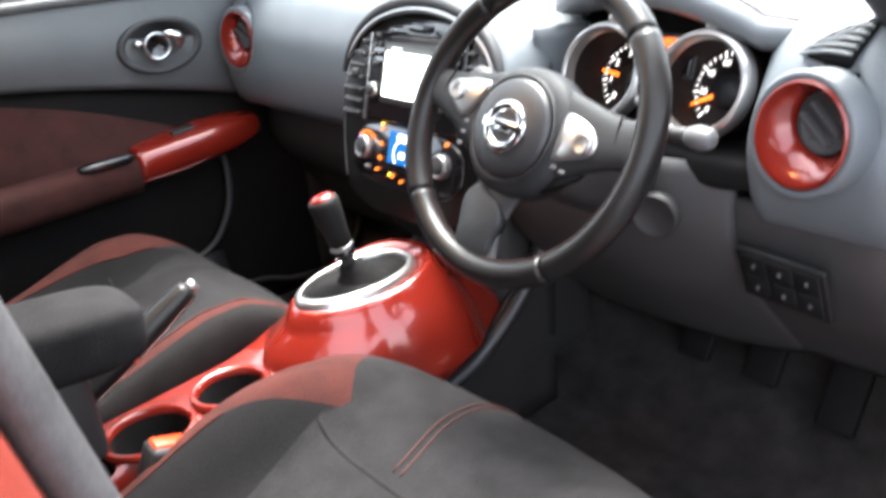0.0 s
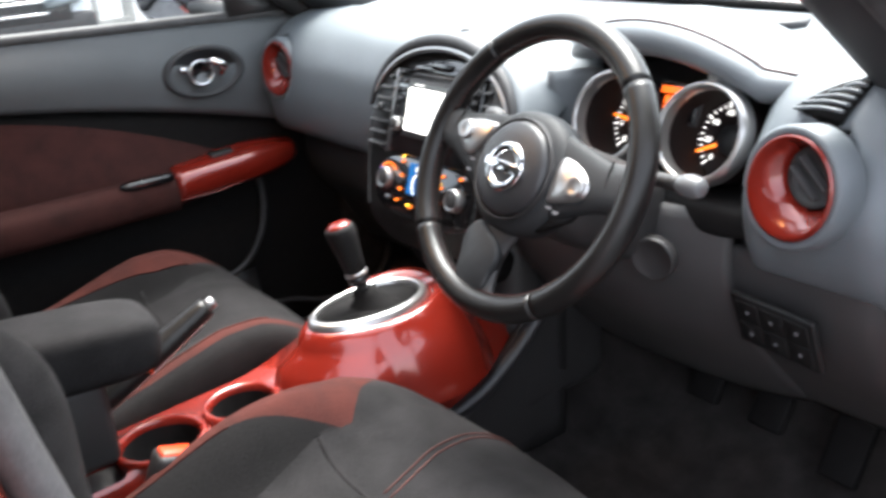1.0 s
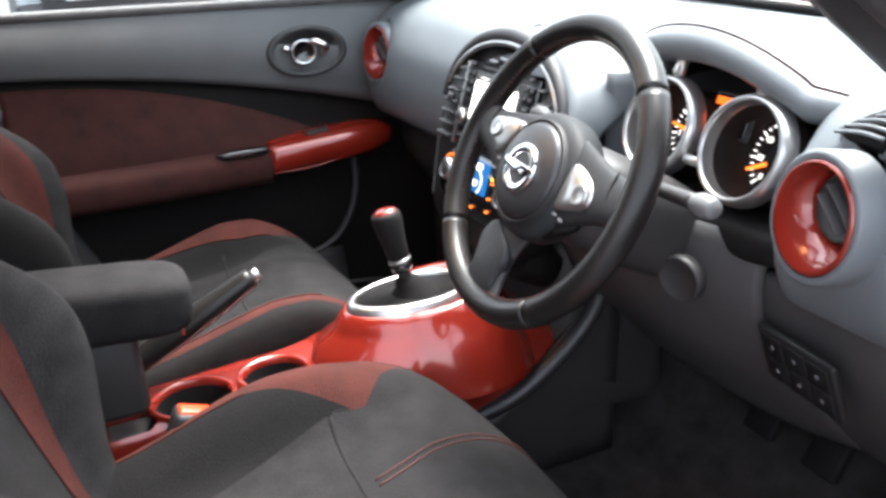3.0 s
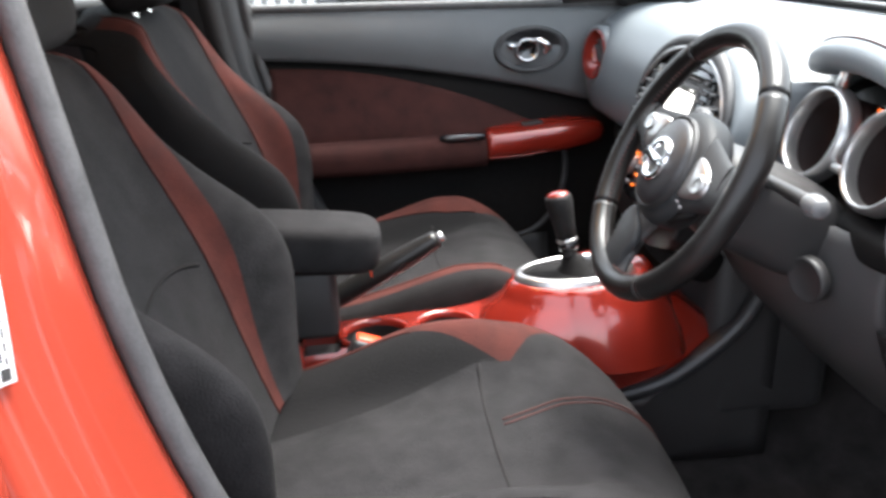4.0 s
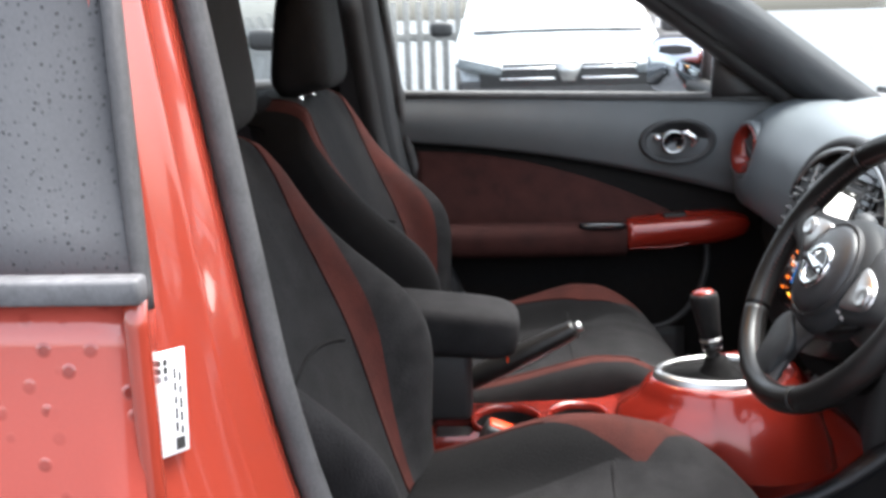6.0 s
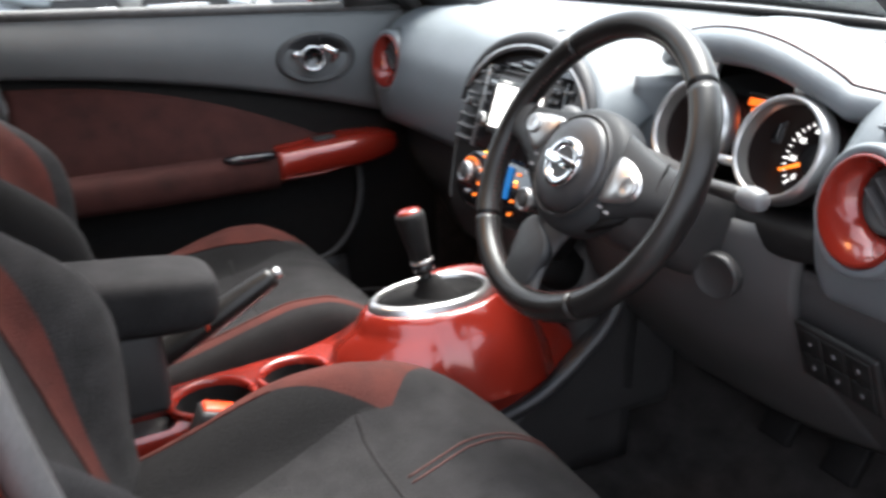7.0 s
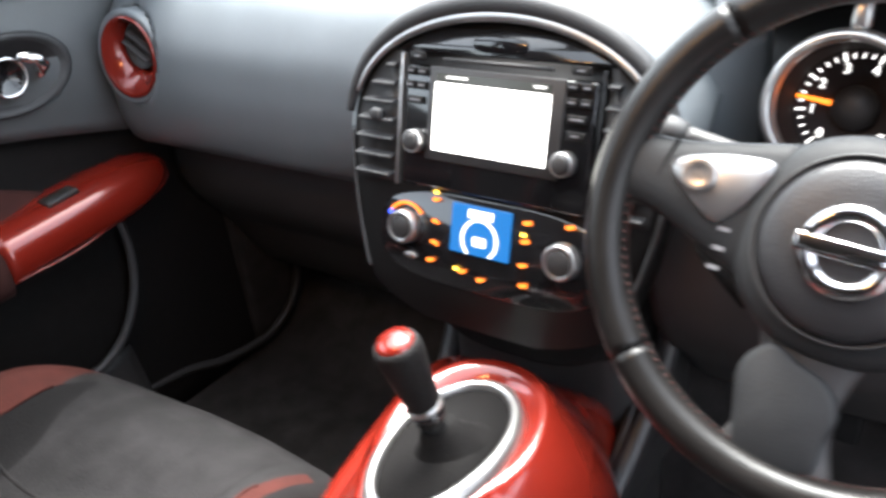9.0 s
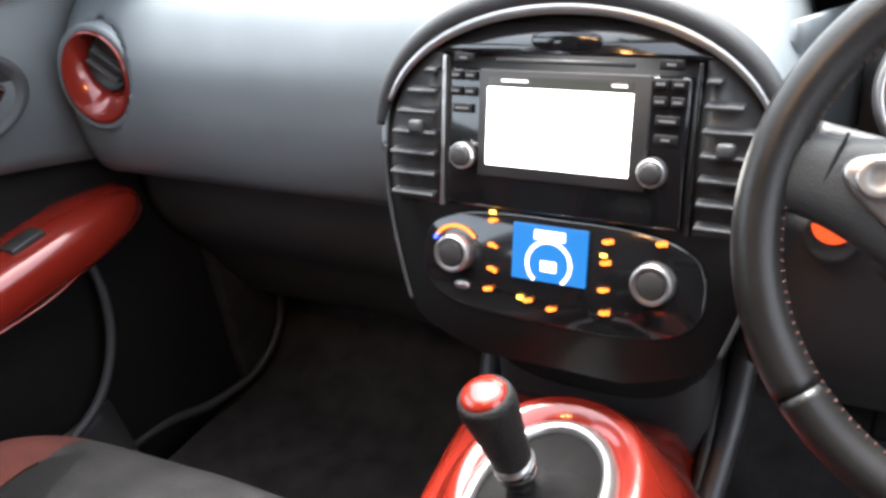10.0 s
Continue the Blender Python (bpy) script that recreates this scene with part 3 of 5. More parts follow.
    m = Matrix.Translation((-0.686, 0.057, 0.945)) @ Matrix.Rotation(radians(90), 4, "Y") @ Matrix.Rotation(radians(90), 4, "Z")
    bowl = part("handle_bowl", lathed([(0.052, 0.004), (0.049, 0.012), (0.044, 0.010), (0.036, -0.004), (0.02, -0.014), (0.003, -0.016)], m, 44, 1.75, 1.05), TRIM, door, "dark oval handle bowl")
    hc = Vector((-0.672, 0.046, 0.946))
    part("handle_dish", lathed([(0.0245, -0.006), (0.0245, 0.002), (0.021, 0.000), (0.012, -0.006), (0.001, -0.008)], Matrix.Translation(hc) @ Matrix.Rotation(radians(90), 4, "Y"), 36), GLOSS_BLACK, bowl, "gloss black dish")
    part("handle_ring", tube(bmesh.new(), [hc + Vector((0.003, 0.0255 * math.cos(a), 0.0245 * math.sin(a))) for a in (2 * math.pi * i / 40 for i in range(40))], 0.0028, 8, closed=True, up=(1, 0, 0)), CHROME, bowl, "thin chrome ring")
    part("handle_lever", tubed([hc + Vector((0.006, 0.018, 0.022)), hc + Vector((0.013, 0.036, 0.017)), hc + Vector((0.010, 0.046, 0.002)), hc + Vector((0.002, 0.040, -0.012))], lambda t: 0.004 + 0.009 * math.sin(math.pi * min(1.0, 0.1 + 0.9 * t)) ** 0.8, 12, 20, flat=0.7), CHROME, bowl, "chrome pull handle")
    part("lock_button", lathed([(0.0075, -0.008), (0.0075, 0.004), (0.005, 0.007), (0.001, 0.008)], Matrix.Translation(hc + Vector((0.0, -0.037, 0.010))) @ Matrix.Rotation(radians(90), 4, "Y"), 20), CHROME, bowl, "chrome lock button")
    w = part("window", sheet(lambda u, v: Vector((-0.705 + 0.10 * v, Y0 - 0.02 + (0.85 - 0.62 * v) * u - 0.09 * v, 1.05 + 0.40 * v)), 10, 10), WET_GLASS, door, "rain-spotted clear side window")
    w.visible_shadow = False
    part("window_frame_rear", tubed([(-0.70, -0.600, 1.05), (-0.665, -0.650, 1.24), (-0.62, -0.70, 1.47)], 0.022, 10, 20), BLACK, door)
    part("window_frame_top", tubed([(-0.62, -0.70, 1.46), (-0.62, -0.45, 1.475), (-0.61, -0.25, 1.45)], 0.022, 10, 20), BLACK, door)
    part("sail_trim", plated([(0.0, 0.0), (0.17, 0.0), (0.13, 0.03), (0.0, 0.125)], Matrix.Translation((-0.694, 0.135, 1.045)) @ Matrix.Rotation(radians(90), 4, "Z") @ Matrix.Rotation(radians(90), 4, "X"), 0.02), BLACK, door, "black sail panel")
    # mirror outside, on its foot
    mir = thing("door_mirror", (-0.82, 0.15, 1.03), "black door mirror with bluish glass outside the window", "mirror")
    mm = pose(-0.93, 0.124, 1.108, 0, 0, 39)
    part("shell", blobbed((0.195, 0.090, 0.160), mm, 0.5, 0.4), BLACK, mir)
    part("glass", plated(oval(0.172, 0.136, 40, 3.6), mm @ facing(0, -0.0465, 0, 4), 0.004), MIRROR, mir, "mirror glass")
    part("foot", tubed([(-0.72, 0.17, 1.04), (-0.80, 0.16, 1.05), (-0.87, 0.13, 1.06)], 0.022, 10, 12), BLACK, mir)


def driver_door():
    """The driver door, out of view, swung wide open on its front hinges."""
    # Added unseen to keep sky light off the end of the dashboard.
    door = thing("driver_door", (0.82, 0.40, 0.4), "unseen driver door swung wide open to block sky light, dark inner panel", "car door")
    m = Matrix.Translation((0.83, 0.40, 0.0)) @ Matrix.Rotation(radians(66), 4, "Z")
    ob = part("inner_panel", sheet(lambda u, v: m @ Vector((-0.03 * math.sin(math.pi * v), -1.02 * u, 0.36 + 0.69 * v)), 20, 14), DOOR_CLOTH, door)
    thick(ob, 0.05, 1.0)
    ob = part("outer_skin", sheet(lambda u, v: m @ Vector((0.07 + 0.03 * math.sin(math.pi * v), -1.02 * u, 0.36 + 0.69 * v)), 20, 14), BODY_RED, door)
    thick(ob, 0.01, 1.0)
    part("armrest", blobbed((0.08, 0.5, 0.08), m @ pose(-0.05, -0.5, 0.72), 0.5, 0.4), BLACK, door)
    part("window_frame", tube(bmesh.new(), [m @ p for p in spline([(0.03, -0.05, 1.05), (-0.02, -0.45, 1.36), (-0.04, -0.75, 1.42), (-0.03, -0.95, 1.36), (0.02, -1.0, 1.05)], 30)], 0.022, 8), BLACK, door)
    part("hinge", boxed((0.06, 0.05, 0.06), pose(0.82, 0.40, 0.55), 0.008), BODY_RED, door)


# ---- dashboard ----
def face_y(z):
    """The centre stack's plane."""
    return 0.118 + 0.315 * (z - 0.82)


STACK_TILT = 17.5


def on_stack(x, z, lift=0.0):
    """A pose on the centre stack's face: local z comes out of it."""
    return facing(MID + x, face_y(z), z, STACK_TILT) @ Matrix.Translation((0, 0, lift))


VENTS = {-1: (-0.613, 0.196, 0.934), 1: (0.597, 0.178, 0.929)}


def holed(bm, s):
    """Cuts the opening for an end vent out of a pad."""
    x, y, z = VENTS[s]
    gone = [f for f in bm.faces if ((f.calc_center_median().x - x) / (0.056 if s < 0 else 0.052)) ** 2 + ((f.calc_center_median().z - z) / (0.064 if s < 0 else 0.060)) ** 2 < 1 and f.calc_center_median().y < y + 0.06]
    bmesh.ops.delete(bm, geom=gone, context="FACES")
    return bm


def dashboard():
    dash = thing("dashboard", (0, 0.4, 0.5), "dark grey soft plastic dashboard with rounded pads", "dashboard")
    # top deck under the windscreen
    def deck(u, v):
        x = (u - 0.5) * 1.42
        r = abs(2 * u - 1)
        return Vector((x, 0.33 + 0.27 * v - 0.12 * r * r * v, 1.034 + 0.020 * math.sin(math.pi * min(1, v * 1.2) * 0.5) - 0.02 * r ** 6))
    thick(part("top_deck", sheet(deck, 60, 16), DASH, dash), 0.02)
    # passenger pad: a full rounded bulge
    prof = [(0.38, 1.044), (0.30, 1.039), (0.238, 1.012), (0.202, 0.960), (0.189, 0.905), (0.187, 0.865), (0.192, 0.83), (0.205, 0.803), (0.240, 0.784), (0.34, 0.770)]
    def pad(u, v):
        s = spline([(0, y, z) for y, z in prof], 65)[round(v * 64)]
        x = -0.715 + 0.80 * u
        end = max(0.0, (0.07 - u) / 0.07)
        back = 0.05 * end ** 2
        return Vector((x, s.y + back + 0.012 * u * u, s.z - 0.01 * end))
    thick(part("passenger_pad", holed(sheet(pad, 132, 64), -1), DASH, dash), 0.015, 1.0)
    # glove box under it
    def glove(u, v):
        return Vector((-0.70 + 0.58 * u, 0.298 - 0.035 * math.sin(math.pi * min(1, v * 1.6)) + 0.12 * v * v, 0.815 - 0.34 * v))
    thick(part("glove_box", sheet(glove, 30, 20), LOWER, dash, "black glove box lid"), 0.02, 1.0)
    # driver side: knee panel, and the bulge that carries the end vent
    def knee(u, v):
        x = 0.16 + 0.345 * u
        return Vector((x, 0.172 - 0.022 * math.sin(math.pi * min(1, v * 1.5)) + 0.22 * v * v + 0.050 * u ** 4, 0.87 - 0.36 * v))
    thick(part("knee_panel", sheet(knee, 30, 20), LOWER, dash, "lower dash panel, shade in its dark colour"), 0.02, 1.0)
    prof_r = [(0.40, 1.047), (0.31, 1.040), (0.250, 1.005), (0.208, 0.945), (0.190, 0.900), (0.194, 0.86), (0.207, 0.825), (0.230, 0.80), (0.29, 0.785)]
    def bulge(u, v):
        s = spline([(0, y, z) for y, z in prof_r], 65)[round(v * 64)]
        x = 0.485 + 0.235 * u
        r = max(0.0, (u - 0.74) / 0.26)
        return Vector((x, s.y + 0.10 * max(0.0, (0.25 - u) / 0.25) ** 2 + 0.045 * r ** 2, s.z - 0.035 * r ** 2))
    thick(part("end_pad", holed(sheet(bulge, 64, 64), 1), DASH, dash), 0.015, 1.0)
    # Takes LOWER, so the shade below the end pad is painted in.
    def lower_end(u, v):
        return Vector((0.48 + 0.235 * u, 0.222 - 0.012 * math.sin(math.pi * min(1, v * 1.3)) + 0.20 * v ** 1.5 + 0.06 * max(0.0, (u - 0.75) / 0.25) ** 2, 0.825 - 0.30 * v))
    thick(part("lower_end_panel", sheet(lower_end, 16, 20), LOWER, dash, "lower end panel, shade in its dark colour"), 0.02, 1.0)
    gm = pose(0.602, 0.248, 1.010, 36)
    part("demist_grille", plated([(-0.042, -0.018), (-0.036, -0.008), (-0.024, 0.008), (-0.008, 0.022), (0.010, 0.032), (0.021, 0.035), (0.017, 0.005), (0.011, -0.026), (-0.015, -0.024)], gm, 0.012), GAITER, dash, "black demister grille")
    for i in range(6):  # slats from the curved edge to the straight one
        t = (i + 0.5) / 6
        y0 = -0.024 + 0.056 * t
        x0, x1 = -0.041 + 0.058 * max(0.0, (y0 + 0.016) / 0.050) ** 1.15, 0.0115 + 0.0095 * t
        part("demist_slat", tubed([gm @ Vector((x0, y0 - 0.003, 0.002)), gm @ Vector(((x0 + x1) / 2, y0 + 0.001, 0.004)), gm @ Vector((x1, y0, 0.003))], 0.0021, 6, 8), DASH, dash)
    part("defrost_panel", plated([(0.15, 0.500), (0.30, 0.494), (0.43, 0.470), (0.445, 0.435), (0.425, 0.408), (0.36, 0.402), (0.27, 0.405), (0.18, 0.450)], pose(0, 0, 1.0545), 0.010, 0.003), TRIM, dash, "grey defroster strip on the dash top")
    part("light_sensor", lathed([(0.020, 0), (0.020, 0.008), (0.014, 0.012), (0.004, 0.013)], pose(-0.019, 0.256, 1.034), 28), BLACK, dash, "round light sensor")
    for s, name in ((-1, "left"), (1, "right")):
        end_vent(dash, s)
    return dash


def end_vent(dash, s):
    """Round air vent in a red dished ring at the end of the dashboard."""
    x, y, z = VENTS[s]
    v = thing("air_vent", (x, y, z), "round black air vent in a glossy red ring", "air vent", "dashboard end vents")
    m = facing(x, y, z, 8, -10 * s if s > 0 else 14)
    part("surround", lathed([(0.066, -0.03), (0.066, 0.004), (0.062, 0.008), (0.057, 0.006)], m, 48, 0.82 if s < 0 else 0.95, 1.0, False), DASH, v)
    over = 0.0135 if s > 0 else 0.009
    wide, tall = (0.80, 0.98) if s < 0 else (0.94, 0.97)
    n, loops = 48, []
    for r, h, up in ((0.058, 0.006, 0), (0.056, 0.010, 0), (0.053, 0.0095, 0.001), (0.046, 0.004, 0.006), (0.040, -0.004, 0.010), (0.037, -0.010, 0.012), (0.036, -0.03, 0.012)):
        loops.append([m @ Vector((wide * r * math.cos(2 * math.pi * i / n) + over * up / 0.012, tall * r * math.sin(2 * math.pi * i / n) + 1.15 * up, h)) for i in range(n)])
    part("ring", rings(bmesh.new(), loops, caps=False), RED, v, "glossy red ring")
    barrel = part("barrel", lathed([(0.0345, -0.04), (0.0345, -0.012), (0.032, -0.009), (0.029, -0.014), (0.004, -0.014)], m @ Matrix.Translation((over, 0.0138, 0)), 40, wide, tall), BLACK, v)
    for i in (-0.5, 0.5):
        part("louvre", boxed((0.046, 0.0022, 0.010), m @ Matrix.Translation((over, 0.0138, -0.006)) @ Matrix.Rotation(radians(-38), 4, "Z") @ Matrix.Translation((0, 0.016 * i, 0)) @ Matrix.Rotation(radians(20), 4, "X"), 0.0008), LOWER, barrel)


def centre_stack():
    st = thing("centre_stack", (MID, 0.2, 0.7), "gloss black centre stack with silver arch, radio and climate panel", "centre console")
    # fascia outline: wide arch above, narrowing below
    def half(z):
        if z > 0.90:
            t = (z - 0.90) / 0.122
            return 0.176 * max(0.0, 1 - t ** 2.6) ** 0.5
        t = (0.90 - z) / 0.175
        return 0.176 - 0.048 * t ** 1.6 - (0.07 * max(0.0, (t - 0.8) / 0.2) ** 2)
    zs = [0.727 + 0.294 * i / 40 for i in range(41)]
    right = [(half(z), z) for z in zs]
    outline = right + [(-x, z) for x, z in right[::-1]]
    C, S = math.cos(radians(STACK_TILT)), math.sin(radians(STACK_TILT))
    base = on_stack(0, 0.82)
    flat = [(x, (z - 0.82) / C) for x, z in outline]
    part("fascia", plated(flat, base, 0.05), SEMI_BLACK, st)
    brow = [(half(z) - 0.010, z) for z in (0.988, 0.992, 0.996, 1.000, 1.004, 1.008, 1.012)]
    part("upper_fascia", plated([(x, (z - 0.82) / C) for x, z in brow + [(-x, z) for x, z in brow[::-1]]], base @ Matrix.Translation((0, 0, 0.0035)), 0.003, 0.001), GLOSS_BLACK, st, "piano black panel under the arch")
    def at(x, z, lift=0.0):
        return base @ Vector((x, (z - 0.82) / C, lift))
    # silver lip and dark padded edge along the arch
    def arched(grow, lift, low=0.0):
        pts = []
        for i in range(97):
            a = math.pi * (low + (1 - 2 * low) * i / 96)
            x = math.cos(a)
            pts.append(at(0.176 * (1 + 0.45 * (grow - 1)) * x, 0.90 + 0.126 * grow * max(0.0, 1 - abs(x) ** 2.0) ** 0.40, lift))
        return pts
    part("silver_arch", tube(bmesh.new(), arched(0.985, 0.008, 0.09), lambda t: 0.0020 + 0.0035 * math.sin(math.pi * t) ** 0.7, 10), SATIN, st, "satin silver lip round the stack")
    part("hood", tube(bmesh.new(), arched(1.075, 0.004, 0.035), lambda t: 0.004 + 0.008 * math.sin(math.pi * t) ** 0.7, 12), TRIM, st, "dark padded edge round the stack")
    # backing that runs from the edge into the top deck
    rim = arched(1.115, -0.004)
    def back(u, v):
        p = rim[round(u * 96)]
        return p + Vector((0, 0.22 * v * (1 - 0.75 * max(0.0, 1 - u / 0.22)), 0.012 * math.sin(0.5 * math.pi * v)))
    thick(part("cowl", sheet(back, 96, 8), DASH, st), 0.01, 1.0)
    for e in (-1, 1):
        part("side_edge", tube(bmesh.new(), spline([at(e * (half(z) + 0.001), z, 0.001) for z in (0.905, 0.88, 0.85, 0.82, 0.79, 0.765)], 24), 0.0022, 10), TRIM, st)
    # radio unit
    radio = part("radio", boxed((0.212, 0.122, 0.016), on_stack(0, 0.918, 0.0), 0.004), GLOSS_BLACK, st, "gloss black radio with lit screen")
    part("screen_bezel", boxed((0.150, 0.092, 0.004), on_stack(0.0, 0.932, 0.0085), 0.0015), BLACK, radio)
    part("screen", boxed((0.127, 0.066, 0.002), on_stack(-0.0025, 0.930, 0.0108)), SCREEN, radio, "lit white map screen", smooth=False)
    part("screen_bar", boxed((0.127, 0.008, 0.002), on_stack(-0.0025, 0.9665, 0.0108)), SCREEN_BAR, radio, smooth=False)
    part("screen_title", boxed((0.024, 0.0018, 0.001), on_stack(-0.041, 0.9672, 0.0122)), WHITE_GLOW, radio, smooth=False)
    part("screen_clock", boxed((0.012, 0.0020, 0.001), on_stack(0.050, 0.9672, 0.0122)), WHITE_GLOW, radio, smooth=False)
    part("disc_slot", boxed((0.120, 0.004, 0.004), on_stack(0.0, 0.983, 0.0085)), BLACK, radio)
    for s in (-1, 1):
        bx = s * 0.090 - 0.001
        for i, z in enumerate((0.984, 0.970, 0.957, 0.943, 0.929)):
            for dx in ((-0.007, 0.007) if i in (1, 2) else (0.0,)):
                if i == 4 and s < 0:
                    continue
                part("radio_button", boxed((0.011 if dx else 0.019, 0.008, 0.004), on_stack(bx + dx, z, 0.009), 0.001), SEMI_BLACK, radio)
                part("button_mark", boxed((0.007 if i != 3 else 0.013, 0.0018, 0.0006), on_stack(bx + dx, z, 0.0115)), FAINT, radio, smooth=False)
        kx = -0.088 if s < 0 else 0.081
        part("radio_knob", lathed([(0.0095, 0), (0.0095, 0.010), (0.0085, 0.013), (0.006, 0.014), (0.001, 0.014)], on_stack(kx, 0.904, 0.008), 28), BLACK, radio)
        part("knob_ring", lathed([(0.0118, 0), (0.0118, 0.008), (0.0108, 0.011), (0.0098, 0.011), (0.0098, 0.0)], on_stack(kx, 0.904, 0.008), 28), SATIN, radio, "silver ring")
        # tall vent beside the radio
        lip = [(min(0.167, half(0.859 + 0.130 * i / 20) - 0.008), 0.859 + 0.130 * i / 20) for i in range(21)]
        edge = [(s * 0.115, 0.989), (s * 0.115, 0.859)] + [(s * x, z) for x, z in lip]
        vent = part("side_vent", plated([(x, (z - 0.82) / C) for x, z in (edge if s > 0 else edge[::-1])], base @ Matrix.Translation((0, 0, 0.004)), 0.01), BLACK, st, "black louvred air vent")
        for i in range(7):
            lz = 0.868 + 0.0178 * i
            far = min(0.165, half(lz + 0.008) - 0.012)
            part("louvre", boxed((far - 0.117, 0.0035, 0.018), on_stack(s * (far + 0.117) / 2, lz, 0.006) @ Matrix.Rotation(radians(18), 4, "X"), 0.001), TRIM, vent)
        part("vent_slider", boxed((0.014, 0.012, 0.010), on_stack(s * 0.136, 0.925, 0.014), 0.003), TRIM, vent)
        part("vent_edge", boxed((0.0035, 0.134, 0.012), on_stack(s * 0.111, 0.922, 0.003), 0.001), SATIN if s < 0 else GLOSS_BLACK, st, "narrow strip beside the vent")
        part("lamp_window", boxed((0.036, 0.008, 0.002), on_stack(s * 0.034, 0.862, 0.001)), TRIM, st, smooth=False)
        part("warning_text", boxed((0.020, 0.003, 0.001), on_stack(s * 0.034, 0.862, 0.0025)), WHITE_PLASTIC, st, smooth=False)
    # climate panel
    cl = part("climate_panel", plated(oval(0.262, 0.098, 48, 3.2), on_stack(0, 0.812, 0.004), 0.01, 0.003), GLOSS_BLACK, st, "gloss black climate panel with amber buttons")
    part("display", boxed((0.069, 0.050, 0.003), on_stack(-0.0035, 0.828, 0.0075), 0.001), BLUE_SCREEN, cl, "blue lit display", smooth=False)
    n, m = 40, on_stack(-0.003, 0.820, 0.0098)
    part("display_dial", rings(bmesh.new(), [[m @ Vector((r * math.cos(radians(-50) + radians(280) * i / n), r * math.sin(radians(-50) + radians(280) * i / n), h)) for i in range(n + 1)] for r, h in ((0.0215, 0), (0.0185, 0))], closed=False), WHITE_GLOW, cl, "white ring on the display")
    part("display_caption", boxed((0.028, 0.008, 0.001), on_stack(-0.003, 0.844, 0.0098)), WHITE_GLOW, cl, smooth=False)
    part("display_reading", boxed((0.014, 0.009, 0.001), on_stack(-0.003, 0.818, 0.0098)), WHITE_GLOW, cl, smooth=False)
    for s, zz in ((-1, 0.818), (1, 0.818)):
        knob = part("climate_knob", lathed([(0.0185, 0.0), (0.0175, 0.016), (0.015, 0.019), (0.0125, 0.016), (0.001, 0.015)], on_stack(-0.095 if s < 0 else 0.089, zz, 0.001), 36), SATIN, cl, "silver rimmed rotary knob")
        part("knob_face", lathed([(0.0122, 0.0), (0.0122, 0.0175), (0.010, 0.0185), (0.001, 0.0185)], on_stack(-0.095 if s < 0 else 0.089, zz, 0.001), 28), BLACK, knob)
    for i in range(9):
        a = radians(150 - 13 * i)
        part("temperature_mark", boxed((0.005, 0.0028, 0.001), on_stack(-0.095, 0.818, 0.0078) @ Matrix.Rotation(a - math.pi / 2, 4, "Z") @ Matrix.Translation((0, 0.0245, 0))), AMBER if i else COLD_BLUE, cl, smooth=False)
    rnd = random.Random(4)
    spots = [(-0.059, 0.850), (-0.0585, 0.829), (-0.0585, 0.808), (-0.062, 0.789), (0.0475, 0.845), (0.0465, 0.8275), (0.0465, 0.805), (0.0485, 0.786), (-0.0225, 0.785), (0.0005, 0.781), (0.092, 0.849)]
    for x, z in spots:
        w = 0.006 + 0.002 * rnd.random()
        part("amber_button", plated(oval(w, 0.0042, 14, 2.2), on_stack(x - 0.001, z, 0.0078), 0.001), AMBER, cl, smooth=False)
        part("amber_mark", boxed((0.0035, 0.0022 + 0.002 * rnd.random(), 0.001), on_stack(x + 0.0035, z + 0.0012 * rnd.choice((-1, 1)), 0.0080)), AMBER, cl, smooth=False)
    for x in (-0.059, 0.045, -0.029):
        part("button_lamp", boxed((0.005, 0.003, 0.001), on_stack(x, 0.8575 if x < -0.05 else 0.834 if x > 0 else 0.787, 0.0078)), YELLOW, cl, smooth=False)
    part("button_off", plated(oval(0.016, 0.008, 16), on_stack(-0.088, 0.789, 0.0078), 0.001), SATIN, cl)
    part("hazard_button", plated(oval(0.062, 0.016, 28, 3), on_stack(0.0, 0.999, 0.004), 0.006, 0.002), GLOSS_BLACK, st, "hazard warning button")
    part("lower_tower", boxed((0.235, 0.22, 0.34), pose(MID, 0.295, 0.58), 0.03, 4), BLACK, st, "black lower part of the stack")
    # lower part: cubby with lit socket below the climate panel
    low = part("cubby", plated(oval(0.20, 0.085, 40, 2.6), facing(MID + 0.02, 0.135, 0.725, 30), 0.06, 0.004), GAITER, st, "black storage cubby")
    part("cubby_rim", tube(bmesh.new(), [facing(MID + 0.02, 0.130, 0.722, 30) @ Vector((x, y, 0.004)) for x, y in oval(0.15, 0.06, 40, 2.4)][:21], 0.003, 8), RED, low)


